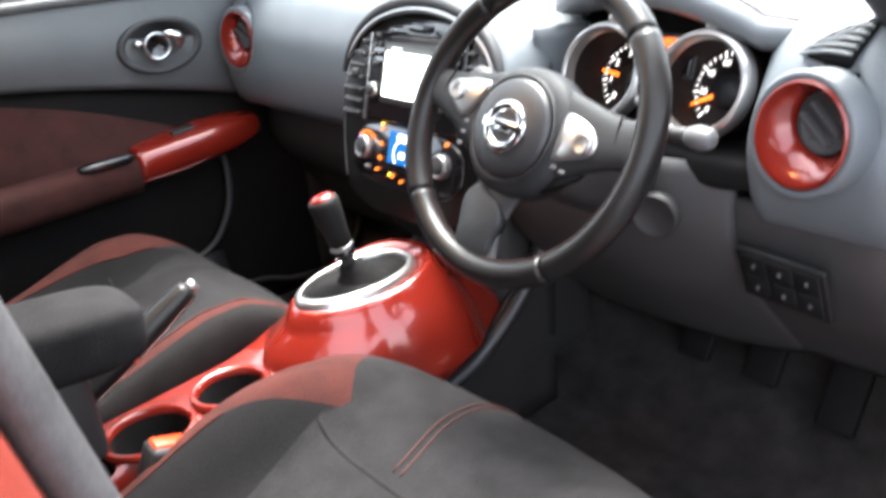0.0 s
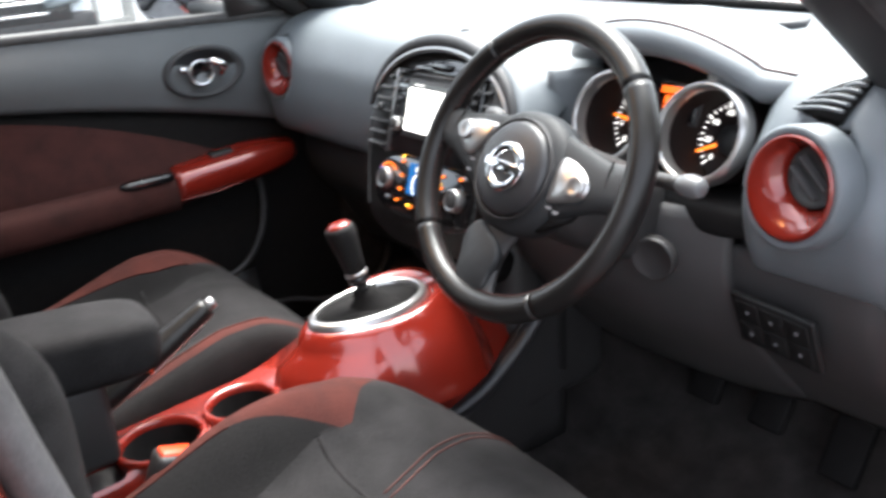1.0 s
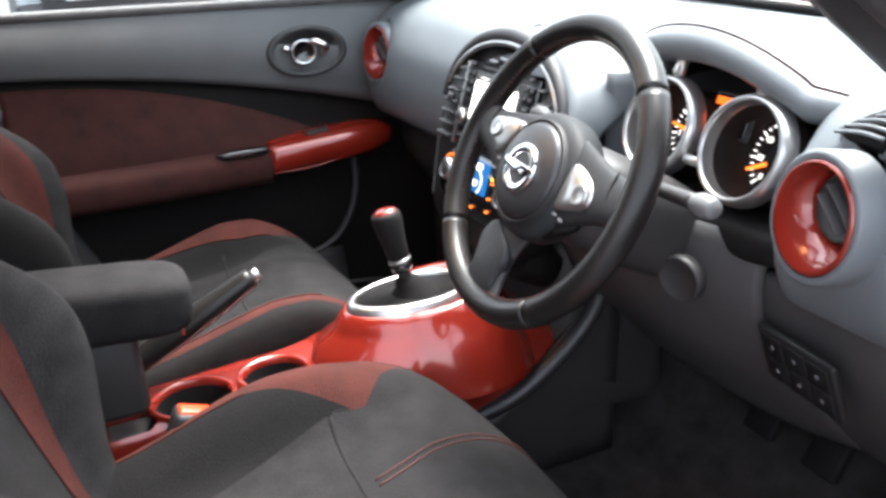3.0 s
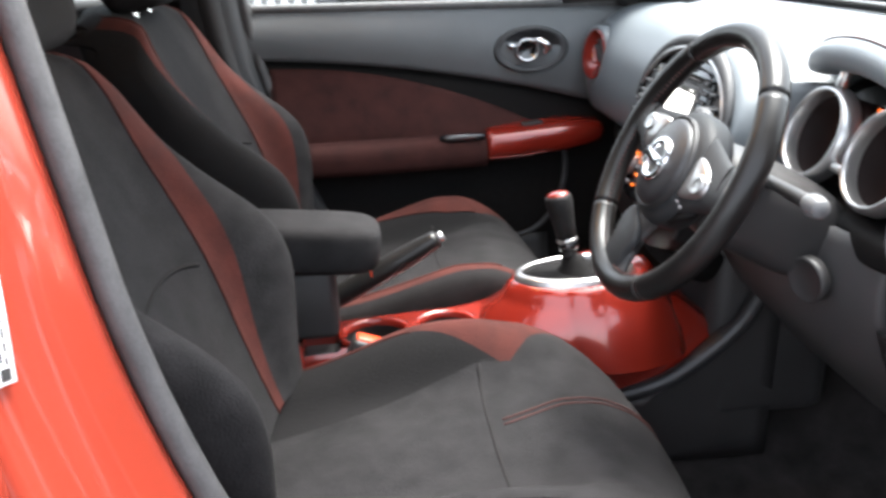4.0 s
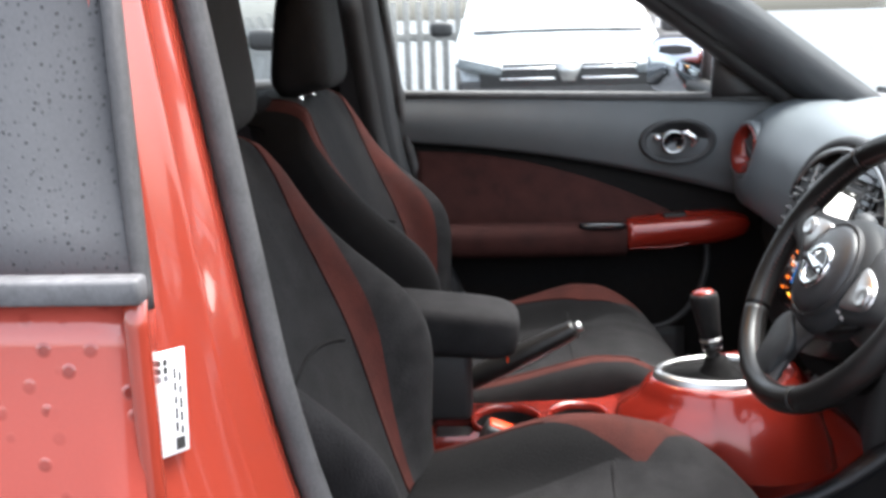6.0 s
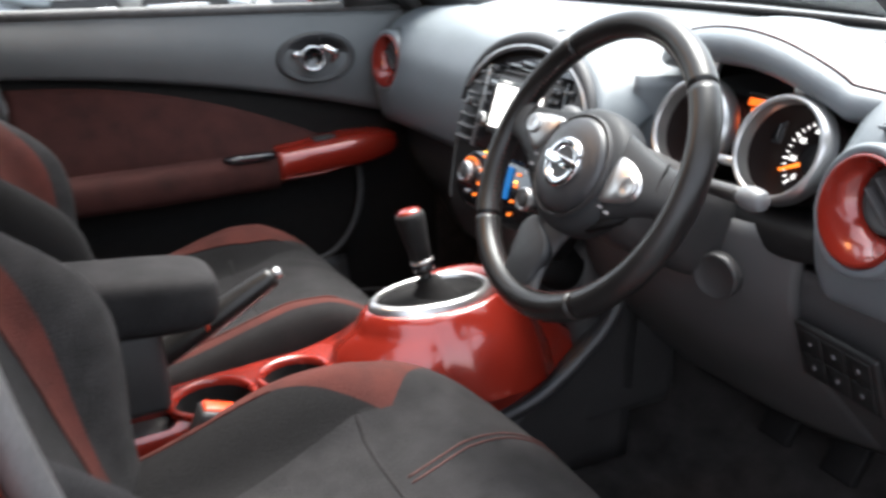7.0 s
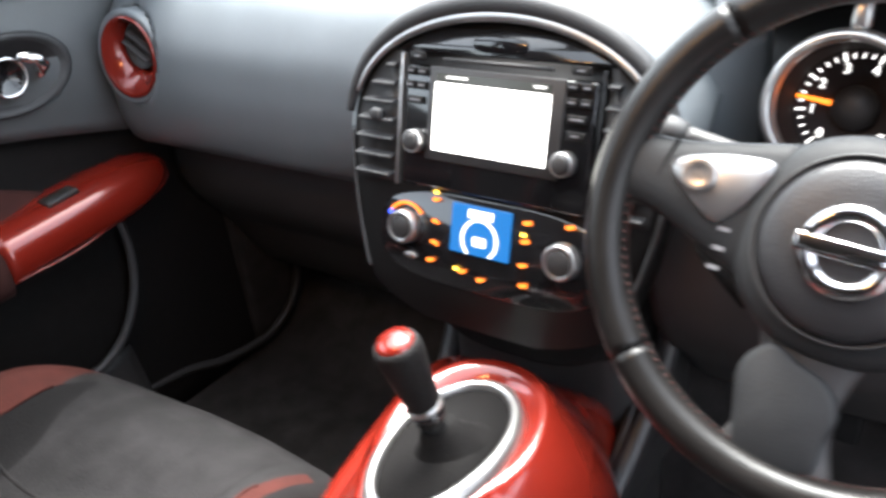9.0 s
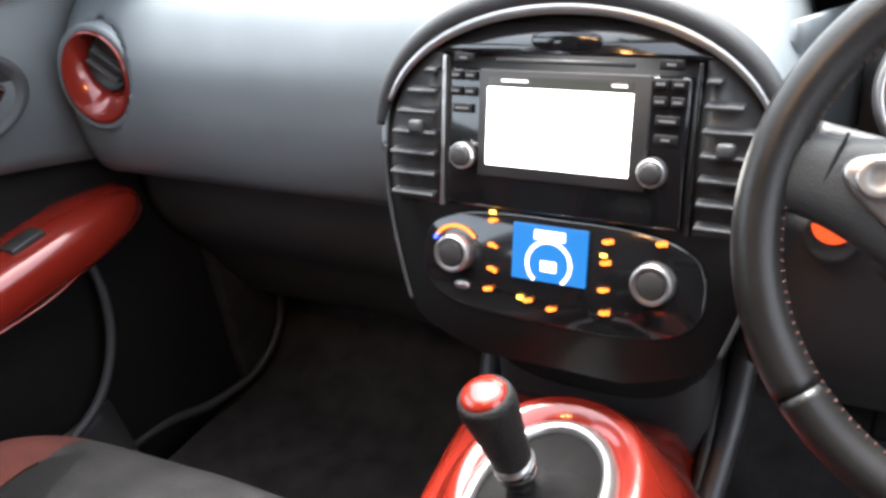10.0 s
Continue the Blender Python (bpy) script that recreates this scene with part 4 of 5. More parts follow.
def cluster():
    """Instrument cluster with two dials under a stitched hood."""
    cl = thing("instrument_cluster", (0.35, 0.28, 0.86), "instrument cluster with two silver-rimmed dials, lit", "instruments")
    tilt = 20
    def at(x, z, lift=0.0):
        return facing(x, 0.226 + 0.36 * (z - 0.953), z, tilt) @ Matrix.Translation((0, 0, lift))
    part("panel", plated(oval(0.36, 0.19, 48, 3.0), at(0.372, 0.95, -0.085), 0.01), BLACK, cl)
    for s in (-1, 1):
        x, r = 0.372 + s * 0.072, 0.0570
        dial = part("dial", lathed([(r, -0.075), (r, 0.0), (r * 0.96, -0.004), (r * 0.92, -0.068), (r * 0.90, -0.070), (0.002, -0.070)], at(x, 0.953), 56), DIAL_FACE, cl, "dark dial with white marks")
        n = 56
        part("rim", rings(bmesh.new(), [[at(x, 0.953) @ Vector((q * r * math.cos(2 * math.pi * i / n), q * r * math.sin(2 * math.pi * i / n), h)) for i in range(n)] for q, h in ((0.94, -0.012), (0.955, 0.004), (0.99, 0.009), (1.06, 0.007), (1.12, 0.000), (1.13, -0.014))], caps=False), SATIN, dial, "satin silver rim")
        marks = bmesh.new()
        for i in range(29):
            a = radians(225 - 270 * i / 28)
            long = i % 4 == 0
            block(marks, (0.008 if long else 0.0045, 0.0018 if long else 0.0012, 0.0006), at(x, 0.953, -0.0692) @ Matrix.Rotation(a, 4, "Z") @ Matrix.Translation((r * 0.80, 0, 0)))
        part("dial_marks", marks, WHITE_GLOW, dial, smooth=False)
        for i in range(8):
            a = radians(225 - 270 * i / 7)
            m = at(x, 0.953, -0.0690) @ Matrix.Translation((r * 0.62 * math.cos(a), r * 0.62 * math.sin(a), 0))
            if s < 0:
                writing(str(i), 0.012, m, WHITE_GLOW, dial, "dial_figure")
            else:
                writing(str(i * 20), 0.010, m, WHITE_GLOW, dial, "dial_figure")
        part("needle", plated([(0.018, -0.0024), (0.050, -0.0016), (0.050, 0.0016), (0.018, 0.0024)], at(x, 0.953, -0.064) @ Matrix.Rotation(radians(205 if s > 0 else 172), 4, "Z"), 0.002), AMBER, dial, "orange needle")
        part("needle_hub", lathed([(0.020, 0), (0.019, 0.007), (0.001, 0.008)], at(x, 0.953, -0.069), 24), BLACK, dial)
    trip = part("trip_display", boxed((0.062, 0.046, 0.004), at(0.370, 0.985, -0.042), 0.002), GLOSS_BLACK, cl, "dark trip display with orange readings")
    for k, (dx, dz, w, hh) in enumerate(((-0.004, 0.014, 0.048, 0.009), (0.002, 0.002, 0.044, 0.011), (-0.014, -0.009, 0.022, 0.008), (0.014, -0.009, 0.020, 0.008), (0.0, -0.018, 0.044, 0.004))):
        part("reading", boxed((w, hh, 0.0006), at(0.370 + dx, 0.985 + dz, -0.0395)), AMBER_DIM, trip, smooth=False)
    part("trip_frame", boxed((0.070, 0.054, 0.004), at(0.370, 0.985, -0.045), 0.002), BLACK, cl)
    # padded visor over the dials, a puffy pad with rounded ends
    def crest(u):
        return Vector((0.172 + 0.385 * u, 0.0, 1.015 + 0.043 * math.sin(math.pi * min(1, u * 1.15 + 0.02)) ** 0.8 - 0.022 * max(0.0, u - 0.6) ** 1.5))
    loops = []
    for i in range(49):
        u = 0.004 + 0.992 * i / 48
        full = (1 - abs(2 * u - 1) ** 5) ** 0.5
        c = crest(u)
        front, back = 0.232 + 0.03 * abs(2 * u - 1) ** 3 + 0.03 * (1 - full), 0.40
        loops.append([Vector((c.x, (front + back) / 2 + (front - back) / 2 * math.copysign(abs(math.cos(a)) ** 0.7, math.cos(a)), c.z - 0.004 + (0.026 * full + 0.002) * math.copysign(abs(math.sin(a)) ** 0.8, math.sin(a)))) for a in (2 * math.pi * k / 24 for k in range(24))])
    part("visor", rings(bmesh.new(), loops), DASH, cl, "padded dark visor over the dials")
    seam = [lp[3] + Vector((0, 0, 0.001)) for lp in loops[3:47]]
    part("visor_stitching", tube(bmesh.new(), seam, 0.0013, 6), STITCH, cl, "red stitched seam")
    for s in (-1, 1):  # cheek panels at the sides of the dials
        thick(part("cheek", sheet(lambda u, v: Vector((0.368 + s * (0.150 + 0.045 * u), 0.30 - 0.065 * u, 0.855 + 0.145 * v)), 6, 8), DASH, cl), 0.008)
        part("strut", boxed((0.015, 0.026, 0.012), at(0.374 + s * 0.070, 1.024, -0.002), 0.004), SATIN, cl, "silver strut")
    part("bridge", boxed((0.030, 0.012, 0.014), at(0.374, 0.926, -0.004), 0.004), SATIN, cl, "silver bridge between the dials")
    part("lower_cowl", blobbed((0.34, 0.10, 0.05), pose(0.37, 0.245, 0.858), 0.5, 0.5), GAITER, cl)


# ---- steering ----
def steering():
    C0, tilt = Vector((0.359, 0.018, 0.945)), 28
    rim_m = facing(*C0, tilt)
    m = rim_m @ Matrix.Rotation(radians(-5), 4, "Z")  # turned a little to the right
    R, r = 0.165, 0.0155
    sw = thing("steering_wheel", tuple(C0), "black leather three-spoke steering wheel with silver button pods", "steering wheel")
    n = 72
    def on(a, rad, h=0.0):
        return m @ Vector((rad * math.sin(a), rad * math.cos(a), h))
    def rim_piece(a0, a1, fat, name, mat=LEATHER, steps=40):
        loops = []
        for i in range(steps + 1):
            a = a0 + (a1 - a0) * i / steps
            rr = r * fat
            loops.append([m @ (Vector((math.sin(a), math.cos(a), 0)) * (R + rr * math.cos(b)) + Vector((0, 0, rr * 1.08 * math.sin(b)))) for b in (2 * math.pi * j / 16 for j in range(16))])
        return part(name, rings(bmesh.new(), loops), mat, sw)
    cuts = [radians(a) for a in (44, 142.5, 226, 317.5, 404)]
    for a, b in zip(cuts, cuts[1:]):
        rim_piece(a + 0.006, b - 0.006, 1.0, "rim")
    rim_piece(0, 2 * math.pi, 0.93, "rim_core", GAITER, 96)
    st = bmesh.new()
    for i in range(150):
        a = 2 * math.pi * i / 150
        block(st, (0.0045, 0.0016, 0.0012), m @ Matrix.Rotation(-a, 4, "Z") @ Matrix.Translation((0, R - r * 0.98, 0.004)) @ Matrix.Rotation(radians(90), 4, "Y") @ Matrix.Rotation(radians(40), 4, "X"))
    part("rim_stitching", st, STITCH, sw)
    part("boss", blobbed((0.150, 0.146, 0.056), m @ Matrix.Translation((0, -0.007, -0.013)), 0.6, 0.9, 44, 20), SPOKE, sw, "dark grey boss behind the airbag cover")
    hub = part("airbag_cover", lathed([(0.0555, 0.002), (0.0555, 0.0145), (0.054, 0.0185), (0.049, 0.0215), (0.036, 0.0245), (0.018, 0.0262), (0.001, 0.0268)], m @ Matrix.Translation((0, -0.006, 0)), 56), HUB, sw, "round black airbag cover")
    part("cover_seam", lathed([(0.0595, 0.004), (0.0595, 0.0150), (0.0583, 0.0168), (0.0568, 0.0150), (0.0560, 0.004)], m @ Matrix.Translation((0, -0.006, 0)), 56, 1.0, 1.0, False), BLACK, hub)
    em = m @ Matrix.Translation((0, -0.007, 0.026))
    badge = part("badge_ring", rings(bmesh.new(), [[em @ Vector(((0.0235 + 0.0058 * math.cos(b)) * math.cos(a), (0.0235 + 0.0058 * math.cos(b)) * math.sin(a), 0.0042 * math.sin(b))) for b in (2 * math.pi * j / 10 for j in range(10))] for a in (2 * math.pi * i / 40 for i in range(41))], caps=False), CHROME, hub, "chrome ring badge")
    part("badge_bar", boxed((0.062, 0.012, 0.006), em @ Matrix.Translation((0, 0, 0.001)), 0.0015), CHROME, hub, "chrome bar of the badge")
    part("column_shroud", blobbed((0.125, 0.12, 0.20), m @ Matrix.Translation((0, -0.01, -0.13)), 0.5, 0.6), BLACK, sw)
    PODS = {1: [(0.064, 0.026), (0.075, 0.0265), (0.092, 0.022), (0.104, 0.0155), (0.1115, 0.007), (0.1115, -0.003), (0.105, -0.011), (0.092, -0.0165), (0.064, -0.025), (0.0605, -0.016), (0.0600, 0.000), (0.0610, 0.016)],
            -1: [(-0.062, 0.036), (-0.058, 0.030), (-0.0625, 0.018), (-0.072, 0.002), (-0.084, -0.010), (-0.092, -0.010), (-0.105, -0.002), (-0.118, 0.008), (-0.1245, 0.017), (-0.121, 0.025), (-0.108, 0.030), (-0.085, 0.035)]}
    for s in (-1, 1):
        # side spoke, from hub to rim, drawn in before it meets the leather
        loops = []
        for i in range(17):
            t = i / 16
            x = s * (0.048 + 0.118 * t)
            w = 0.052 - 0.040 * t + 0.020 * t ** 6
            y = 0.000 + 0.016 * t
            h = -0.004 + 0.002 * t
            loops.append([m @ Vector((x, y + w * math.copysign(abs(math.cos(b)) ** 0.8, math.cos(b)), h + 0.011 * math.sin(b))) for b in (2 * math.pi * j / 18 for j in range(18))])
        spoke = part("spoke", rings(bmesh.new(), loops), SPOKE, sw)
        part("spoke_joint", tube(bmesh.new(), [m @ Vector((s * (0.126 + 0.010 * t), 0.016 - 0.024 * (2 * t - 1), 0.0075 - 0.004 * (2 * t - 1) ** 2)) for t in (i / 10 for i in range(11))], 0.0012, 6), GAITER, spoke)
        outline = [(q.x, q.y) for q in spline([(x, y, 0) for x, y in PODS[s]], 48, True)]
        pod = part("button_pod", plated(outline, m @ Matrix.Translation((0, 0, 0.0085)), 0.012, 0.0035), SATIN, spoke, "silver button pod")
        bx, by = (0.096, 0.001) if s > 0 else (-0.104, 0.017)
        part("round_button", lathed([(0.0125, 0), (0.0125, 0.0035), (0.0105, 0.005), (0.0065, 0.003), (0.001, 0.0035)], m @ Matrix.Translation((bx, by, 0.0095)), 28), SATIN, pod)
        recess = part("recess", plated([(s * 0.042, -0.052), (s * 0.070, -0.036), (s * 0.100, -0.026), (s * 0.094, -0.036), (s * 0.055, -0.062)], m @ Matrix.Translation((0, 0, -0.002)), 0.006), GAITER, spoke, "black recess under the pod")
        for j in range(2 if s > 0 else 3):
            at = (0.068 + 0.013 * j, -0.030 - 0.002 * j) if s > 0 else (-0.079, -0.014 - 0.013 * j)
            part("pod_mark", boxed((0.008, 0.003, 0.0008), m @ Matrix.Translation((at[0], at[1], 0.0078 if s > 0 else 0.0068))), FAINT, spoke, smooth=False)
    loops = []
    for i in range(17):  # lower spoke, broad at the hub and at the leather, set a little to one side
        t = i / 16
        y = -0.050 - 0.122 * t
        x = -0.006 - 0.004 * t
        w = 0.046 - 0.014 * math.sin(math.pi * min(1.0, t * 1.15)) - 0.012 * t + 0.010 * t ** 4
        loops.append([m @ Vector((x + w * math.cos(b), y, -0.012 + 0.010 * t + 0.010 * math.sin(b))) for b in (2 * math.pi * j / 16 for j in range(16))])
    low = part("lower_spoke", rings(bmesh.new(), loops), BLACK, sw)
    shape = spline([(-0.030, -0.076, 0), (-0.012, -0.082, 0), (0.010, -0.091, 0), (0.020, -0.108, 0), (0.017, -0.128, 0), (0.014, -0.150, 0), (-0.012, -0.156, 0), (-0.034, -0.152, 0), (-0.040, -0.128, 0), (-0.045, -0.096, 0)], 40, True)
    insert = [(q.x, q.y) for q in shape]
    part("spoke_insert", plated(insert, m @ Matrix.Translation((0, 0, 0.004)), 0.010, 0.004), SPOKE, low, "dark grey spoke insert")
    # stalks on the column
    for s in (-1, 1):
        k = thing("indicator_stalk" if s > 0 else "wiper_stalk", (0.36 + s * 0.06, 0.11, 0.90), "black control stalk on the steering column", "stalk", "column stalks")
        a, b = m @ Vector((s * 0.05, 0.034, -0.085)), m @ Vector((s * 0.150, 0.044, -0.080))
        part("stem", tube(bmesh.new(), spline([a, a.lerp(b, 0.5), b], 12), lambda t: 0.007 + 0.002 * t, 12), BLACK, k)
        part("tip", tube(bmesh.new(), spline([b, b.lerp(a, -0.15), b.lerp(a, -0.30)], 10), lambda t: 0.009 + 0.004 * math.sin(math.pi * t), 14), SPOKE_LIGHT if s > 0 else TRIM, k, "ribbed grey stalk end")
    btn = thing("start_button", (0.226, 0.145, 0.862), "round start button with an orange lit crescent", "button")
    bm_ = facing(0.226, 0.150, 0.862, 6)
    part("bezel", lathed([(0.021, -0.035), (0.021, 0.004), (0.019, 0.006), (0.0165, 0.004), (0.001, 0.004)], bm_, 32), BLACK, btn)
    part("lit_crescent", plated([(0.015 * math.cos(radians(180 + 9 * i)), 0.015 * math.sin(radians(180 + 9 * i)) + 0.006) for i in range(21)], bm_ @ Matrix.Translation((0, 0.004, 0.0055)), 0.001), START_GLOW, btn, "orange lit crescent", smooth=False)
    lock = thing("column_plug", (0.430, 0.17, 0.806), "round black cap in the lower dash panel", "cap")
    lm = facing(0.430, 0.161, 0.806, -4, 15)
    part("cap", lathed([(0.029, -0.01), (0.029, 0.003), (0.026, 0.005), (0.024, 0.003), (0.001, 0.003)], lm, 36), BLACK, lock)
    sw_panel = thing("switch_panel", (0.61, 0.17, 0.76), "black switch panel below the end vent", "switch panel")
    pm = facing(0.572, 0.212, 0.740, -20, -6)
    part("plate", boxed((0.116, 0.078, 0.010), pm, 0.004), SEMI_BLACK, sw_panel)
    for i in range(3):
        for j in range(2):
            b = part("switch", boxed((0.0315, 0.0315, 0.0060), pm @ Matrix.Translation((-0.034 + 0.034 * i, 0.017 - 0.034 * j, 0.0035)), 0.0012), SEMI_BLACK, sw_panel)
            part("switch_mark", plated(oval(0.005, 0.006, 12), pm @ Matrix.Translation((-0.034 + 0.034 * i, 0.017 - 0.034 * j, 0.0070)), 0.0005), FAINT, b, smooth=False)
    for i, x in enumerate((0.30, 0.42, 0.55)):
        p = thing("pedal", (x, 0.40, 0.42), "black rubber pedal in the footwell", "pedal", "pedals")
        part("pad", boxed((0.06, 0.018, 0.075 if i < 2 else 0.13), pose(x, 0.47, 0.45, -30), 0.006), GAITER, p)
        part("arm", tubed([(x, 0.48, 0.46), (x, 0.53, 0.58), (x, 0.55, 0.72)], 0.009, 8, 12), BLACK, p)


# ---- middle console ----
def console():
    con = thing("centre_console", (MID, 0, 0.35), "glossy red centre console with cup holders", "console")
    #       y      top    half   low
    keys = [(-0.50, 0.582, 0.066, 0.40), (-0.40, 0.584, 0.068, 0.40), (-0.29, 0.588, 0.070, 0.42), (-0.21, 0.591, 0.073, 0.44), (-0.165, 0.597, 0.080, 0.46), (-0.12, 0.606, 0.092, 0.46), (-0.06, 0.620, 0.103, 0.47), (0.03, 0.635, 0.108, 0.48), (0.09, 0.645, 0.108, 0.49), (0.13, 0.640, 0.106, 0.50), (0.16, 0.625, 0.104, 0.52), (0.19, 0.60, 0.102, 0.54)]
    top = spline([(k[1], k[2], k[3]) for k in keys], 49)
    ys = spline([(k[0], 0, 0) for k in keys], 49)
    loops = []
    for p, q in zip(ys, top):
        y, z, w, lo = p.x, q.x, q.y, q.z
        sec = [(-1.06, lo), (-1.05, lo + 0.35 * (z - lo)), (-1.0, z - 0.035), (-0.93, z - 0.012), (-0.78, z - 0.001), (-0.4, z), (0, z), (0.4, z), (0.78, z - 0.001), (0.93, z - 0.012), (1.0, z - 0.035), (1.05, lo + 0.35 * (z - lo)), (1.06, lo)]
        loops.append([Vector((MID + w * a, y, c)) for a, c in sec])
    body = part("body", rings(bmesh.new(), loops), RED, con, "glossy red console body")
    rm = Matrix.Translation((0.040, -0.024, 0.678)) @ Matrix.Rotation(radians(1.3), 4, "X")
    CUPS = ((-0.362, 0.047), (-0.243, 0.041))
    carved(body, [lathed([(r + 0.002, -0.11), (r + 0.002, 0.05)], pose(MID + 0.018, y, 0.588), 40, 1.0, 1.12) for y, r in CUPS]
           + [boxed((0.078, 0.080, 0.10), pose(MID + 0.018, -0.458, 0.595), 0.01), lathed([(0.050, -0.09), (0.050, 0.06)], rm, 48, 1.0, 1.72)])
    # dark skirt along each side
    for s in (-1, 1):
        def skirt(u, v):
            y = -0.45 + 0.75 * u
            return Vector((MID + s * (0.105 + 0.012 * v + 0.02 * max(0, u - 0.6)), y, 0.335 + (0.10 + 0.05 * u + 0.20 * max(0.0, u - 0.70) / 0.3) * v))
        thick(part("skirt", sheet(skirt, 30, 8), BLACK, con), 0.01)
        part("skirt_edge", tubed([(MID + s * 0.112, 0.02, 0.475), (MID + s * 0.122, 0.12, 0.51), (MID + s * 0.135, 0.22, 0.60), (MID + s * 0.14, 0.26, 0.68)], 0.014, 10, 24), HUB, con, "dark grey console edge trim")
    # chrome ring and gaiter well
    n = 128
    def oval_ring(rows):
        return [[rm @ Vector((p * math.cos(t) * (1 + 0.10 * math.sin(t)), q * math.sin(t), h)) for t in (2 * math.pi * i / n for i in range(n))] for p, q, h in rows]
    part("lever_ring", rings(bmesh.new(), oval_ring(((0.0480, 0.0865, -0.012), (0.0485, 0.0870, 0.003), (0.0508, 0.0895, 0.006), (0.056, 0.095, 0.005), (0.0605, 0.1005, 0.001), (0.0625, 0.1025, -0.008))), caps=False), SATIN, con, "polished silver ring round the gear lever")
    def dished(rows):
        """Loops that follow the ring at a distance, higher towards the dashboard and flared at both ends."""
        out = []
        for side, ahead, low, high in rows:
            loop = []
            for t in (2 * math.pi * i / n for i in range(n)):
                f = max(0.0, min(1.0, (math.sin(t) + 0.25) / 1.1)) ** 0.8
                if low < -0.05 and math.sin(t) < 0:
                    f = max(f, -0.6 * math.sin(t))
                o, h = side + (ahead - side) * f, low + (high - low) * f
                loop.append(rm @ Vector(((0.0625 + o) * math.cos(t) * (1 + 0.10 * math.sin(t)), (0.1025 + o) * math.sin(t), h)))
            out.append(loop)
        return out
    part("collar", rings(bmesh.new(), dished(((-0.001, -0.001, -0.006, -0.006), (0.002, 0.003, -0.006, -0.001), (0.006, 0.012, -0.009, 0.004), (0.010, 0.020, -0.013, 0.009), (0.014, 0.024, -0.018, 0.007), (0.019, 0.034, -0.026, -0.004), (0.026, 0.048, -0.038, -0.022), (0.035, 0.066, -0.056, -0.050), (0.043, 0.082, -0.086, -0.088), (0.048, 0.092, -0.130, -0.130))), caps=False), RED, con, "glossy red dished collar round the ring")
    part("lever_well", rings(bmesh.new(), oval_ring(((0.0483, 0.0868, -0.002), (0.046, 0.083, -0.018), (0.036, 0.064, -0.030), (0.003, 0.004, -0.030)))), GAITER, con, "black well of the gear lever")
    # cup holders and tray
    for y, r in CUPS:
        part("cup_holder", lathed([(r + 0.001, -0.004), (r - 0.001, -0.010), (r - 0.003, -0.070), (r - 0.008, -0.078), (0.002, -0.078)], pose(MID + 0.018, y, 0.588 + 0.06 * (y + 0.362)), 40, 1.0, 1.12, False), GAITER, con, "black round cup holder")
        part("cup_rim", lathed([(r - 0.0005, -0.008), (r + 0.0005, 0.000), (r + 0.004, 0.004), (r + 0.008, 0.003), (r + 0.010, -0.004)], pose(MID + 0.018, y, 0.588 + 0.06 * (y + 0.362)), 40, 1.0, 1.12, False), RED, con, "red cup holder rim")
    part("rear_tray", boxed((0.074, 0.076, 0.004), pose(MID + 0.018, -0.458, 0.555), 0.0018), BLACK, con, "black tray")
    # lever
    lev = thing("gear_lever", (MID, -0.01, 0.67), "gear lever with black grip and red cap", "gear lever")
    a, k = Vector((0.042, -0.020, 0.656)), Vector((0.022, -0.048, 0.805))
    way = (k - a).normalized()
    part("gaiter", lathed([(0.034, -0.012), (0.030, 0.0), (0.024, 0.006), (0.020, 0.016), (0.015, 0.022), (0.012, 0.036)], Matrix.Translation(a + Vector((0, 0, 0.012))) @ way.to_track_quat("Z", "Y").to_matrix().to_4x4(), 30, 1.0, 1.5), GAITER, lev, "black leather gaiter")
    km = Matrix.Translation(a) @ way.to_track_quat("Z", "Y").to_matrix().to_4x4()
    L = (k - a).length
    part("stem", lathed([(0.010, 0.03), (0.010, L - 0.07)], km, 16), BLACK, lev)
    part("collar", lathed([(0.013, L - 0.095), (0.016, L - 0.092), (0.0165, L - 0.084), (0.014, L - 0.080)], km, 24), GLOSS_BLACK, lev)
    part("collar_ring", lathed([(0.0145, L - 0.081), (0.0175, L - 0.079), (0.0175, L - 0.075), (0.0145, L - 0.073)], km, 24), SATIN, lev, "silver collar ring")
    part("grip", lathed([(0.012, L - 0.078), (0.0165, L - 0.072), (0.018, L - 0.05), (0.0205, L - 0.03), (0.0225, L - 0.014), (0.0222, L - 0.006), (0.0208, L - 0.001), (0.0180, L + 0.0005)], km, 32), GRIP, lev, "black leather grip")
    part("cap", lathed([(0.0186, L - 0.006), (0.0184, L + 0.000), (0.0160, L + 0.004), (0.010, L + 0.006), (0.001, L + 0.007)], km, 32), RED, lev, "glossy red cap")
    # hand brake
    hb = thing("hand_brake", (MID - 0.05, -0.42, 0.58), "black hand brake lever with silver button", "hand brake")
    p0, p1 = Vector((-0.040, -0.45, 0.615)), Vector((-0.032, -0.245, 0.726))
    part("lever", tube(bmesh.new(), spline([p0, p0.lerp(p1, 0.35), p0.lerp(p1, 0.7), p1], 20), lambda t: 0.014 + 0.007 * math.sin(math.pi * min(1, t * 0.85 + 0.1)), 14), LEATHER, hb)
    part("button", tube(bmesh.new(), [p1, p1.lerp(p0, -0.05)], 0.009, 12), SATIN, hb, "silver button")
    # folding armrest beside the driver seat
    arm = thing("armrest", (0.05, -0.46, 0.72), "dark grey cloth folding armrest beside the driver seat", "armrest")
    part("cushion", blobbed((0.120, 0.265, 0.082), pose(0.045, -0.475, 0.768, -6), 0.42, 0.42, 40, 20), FABRIC, arm)
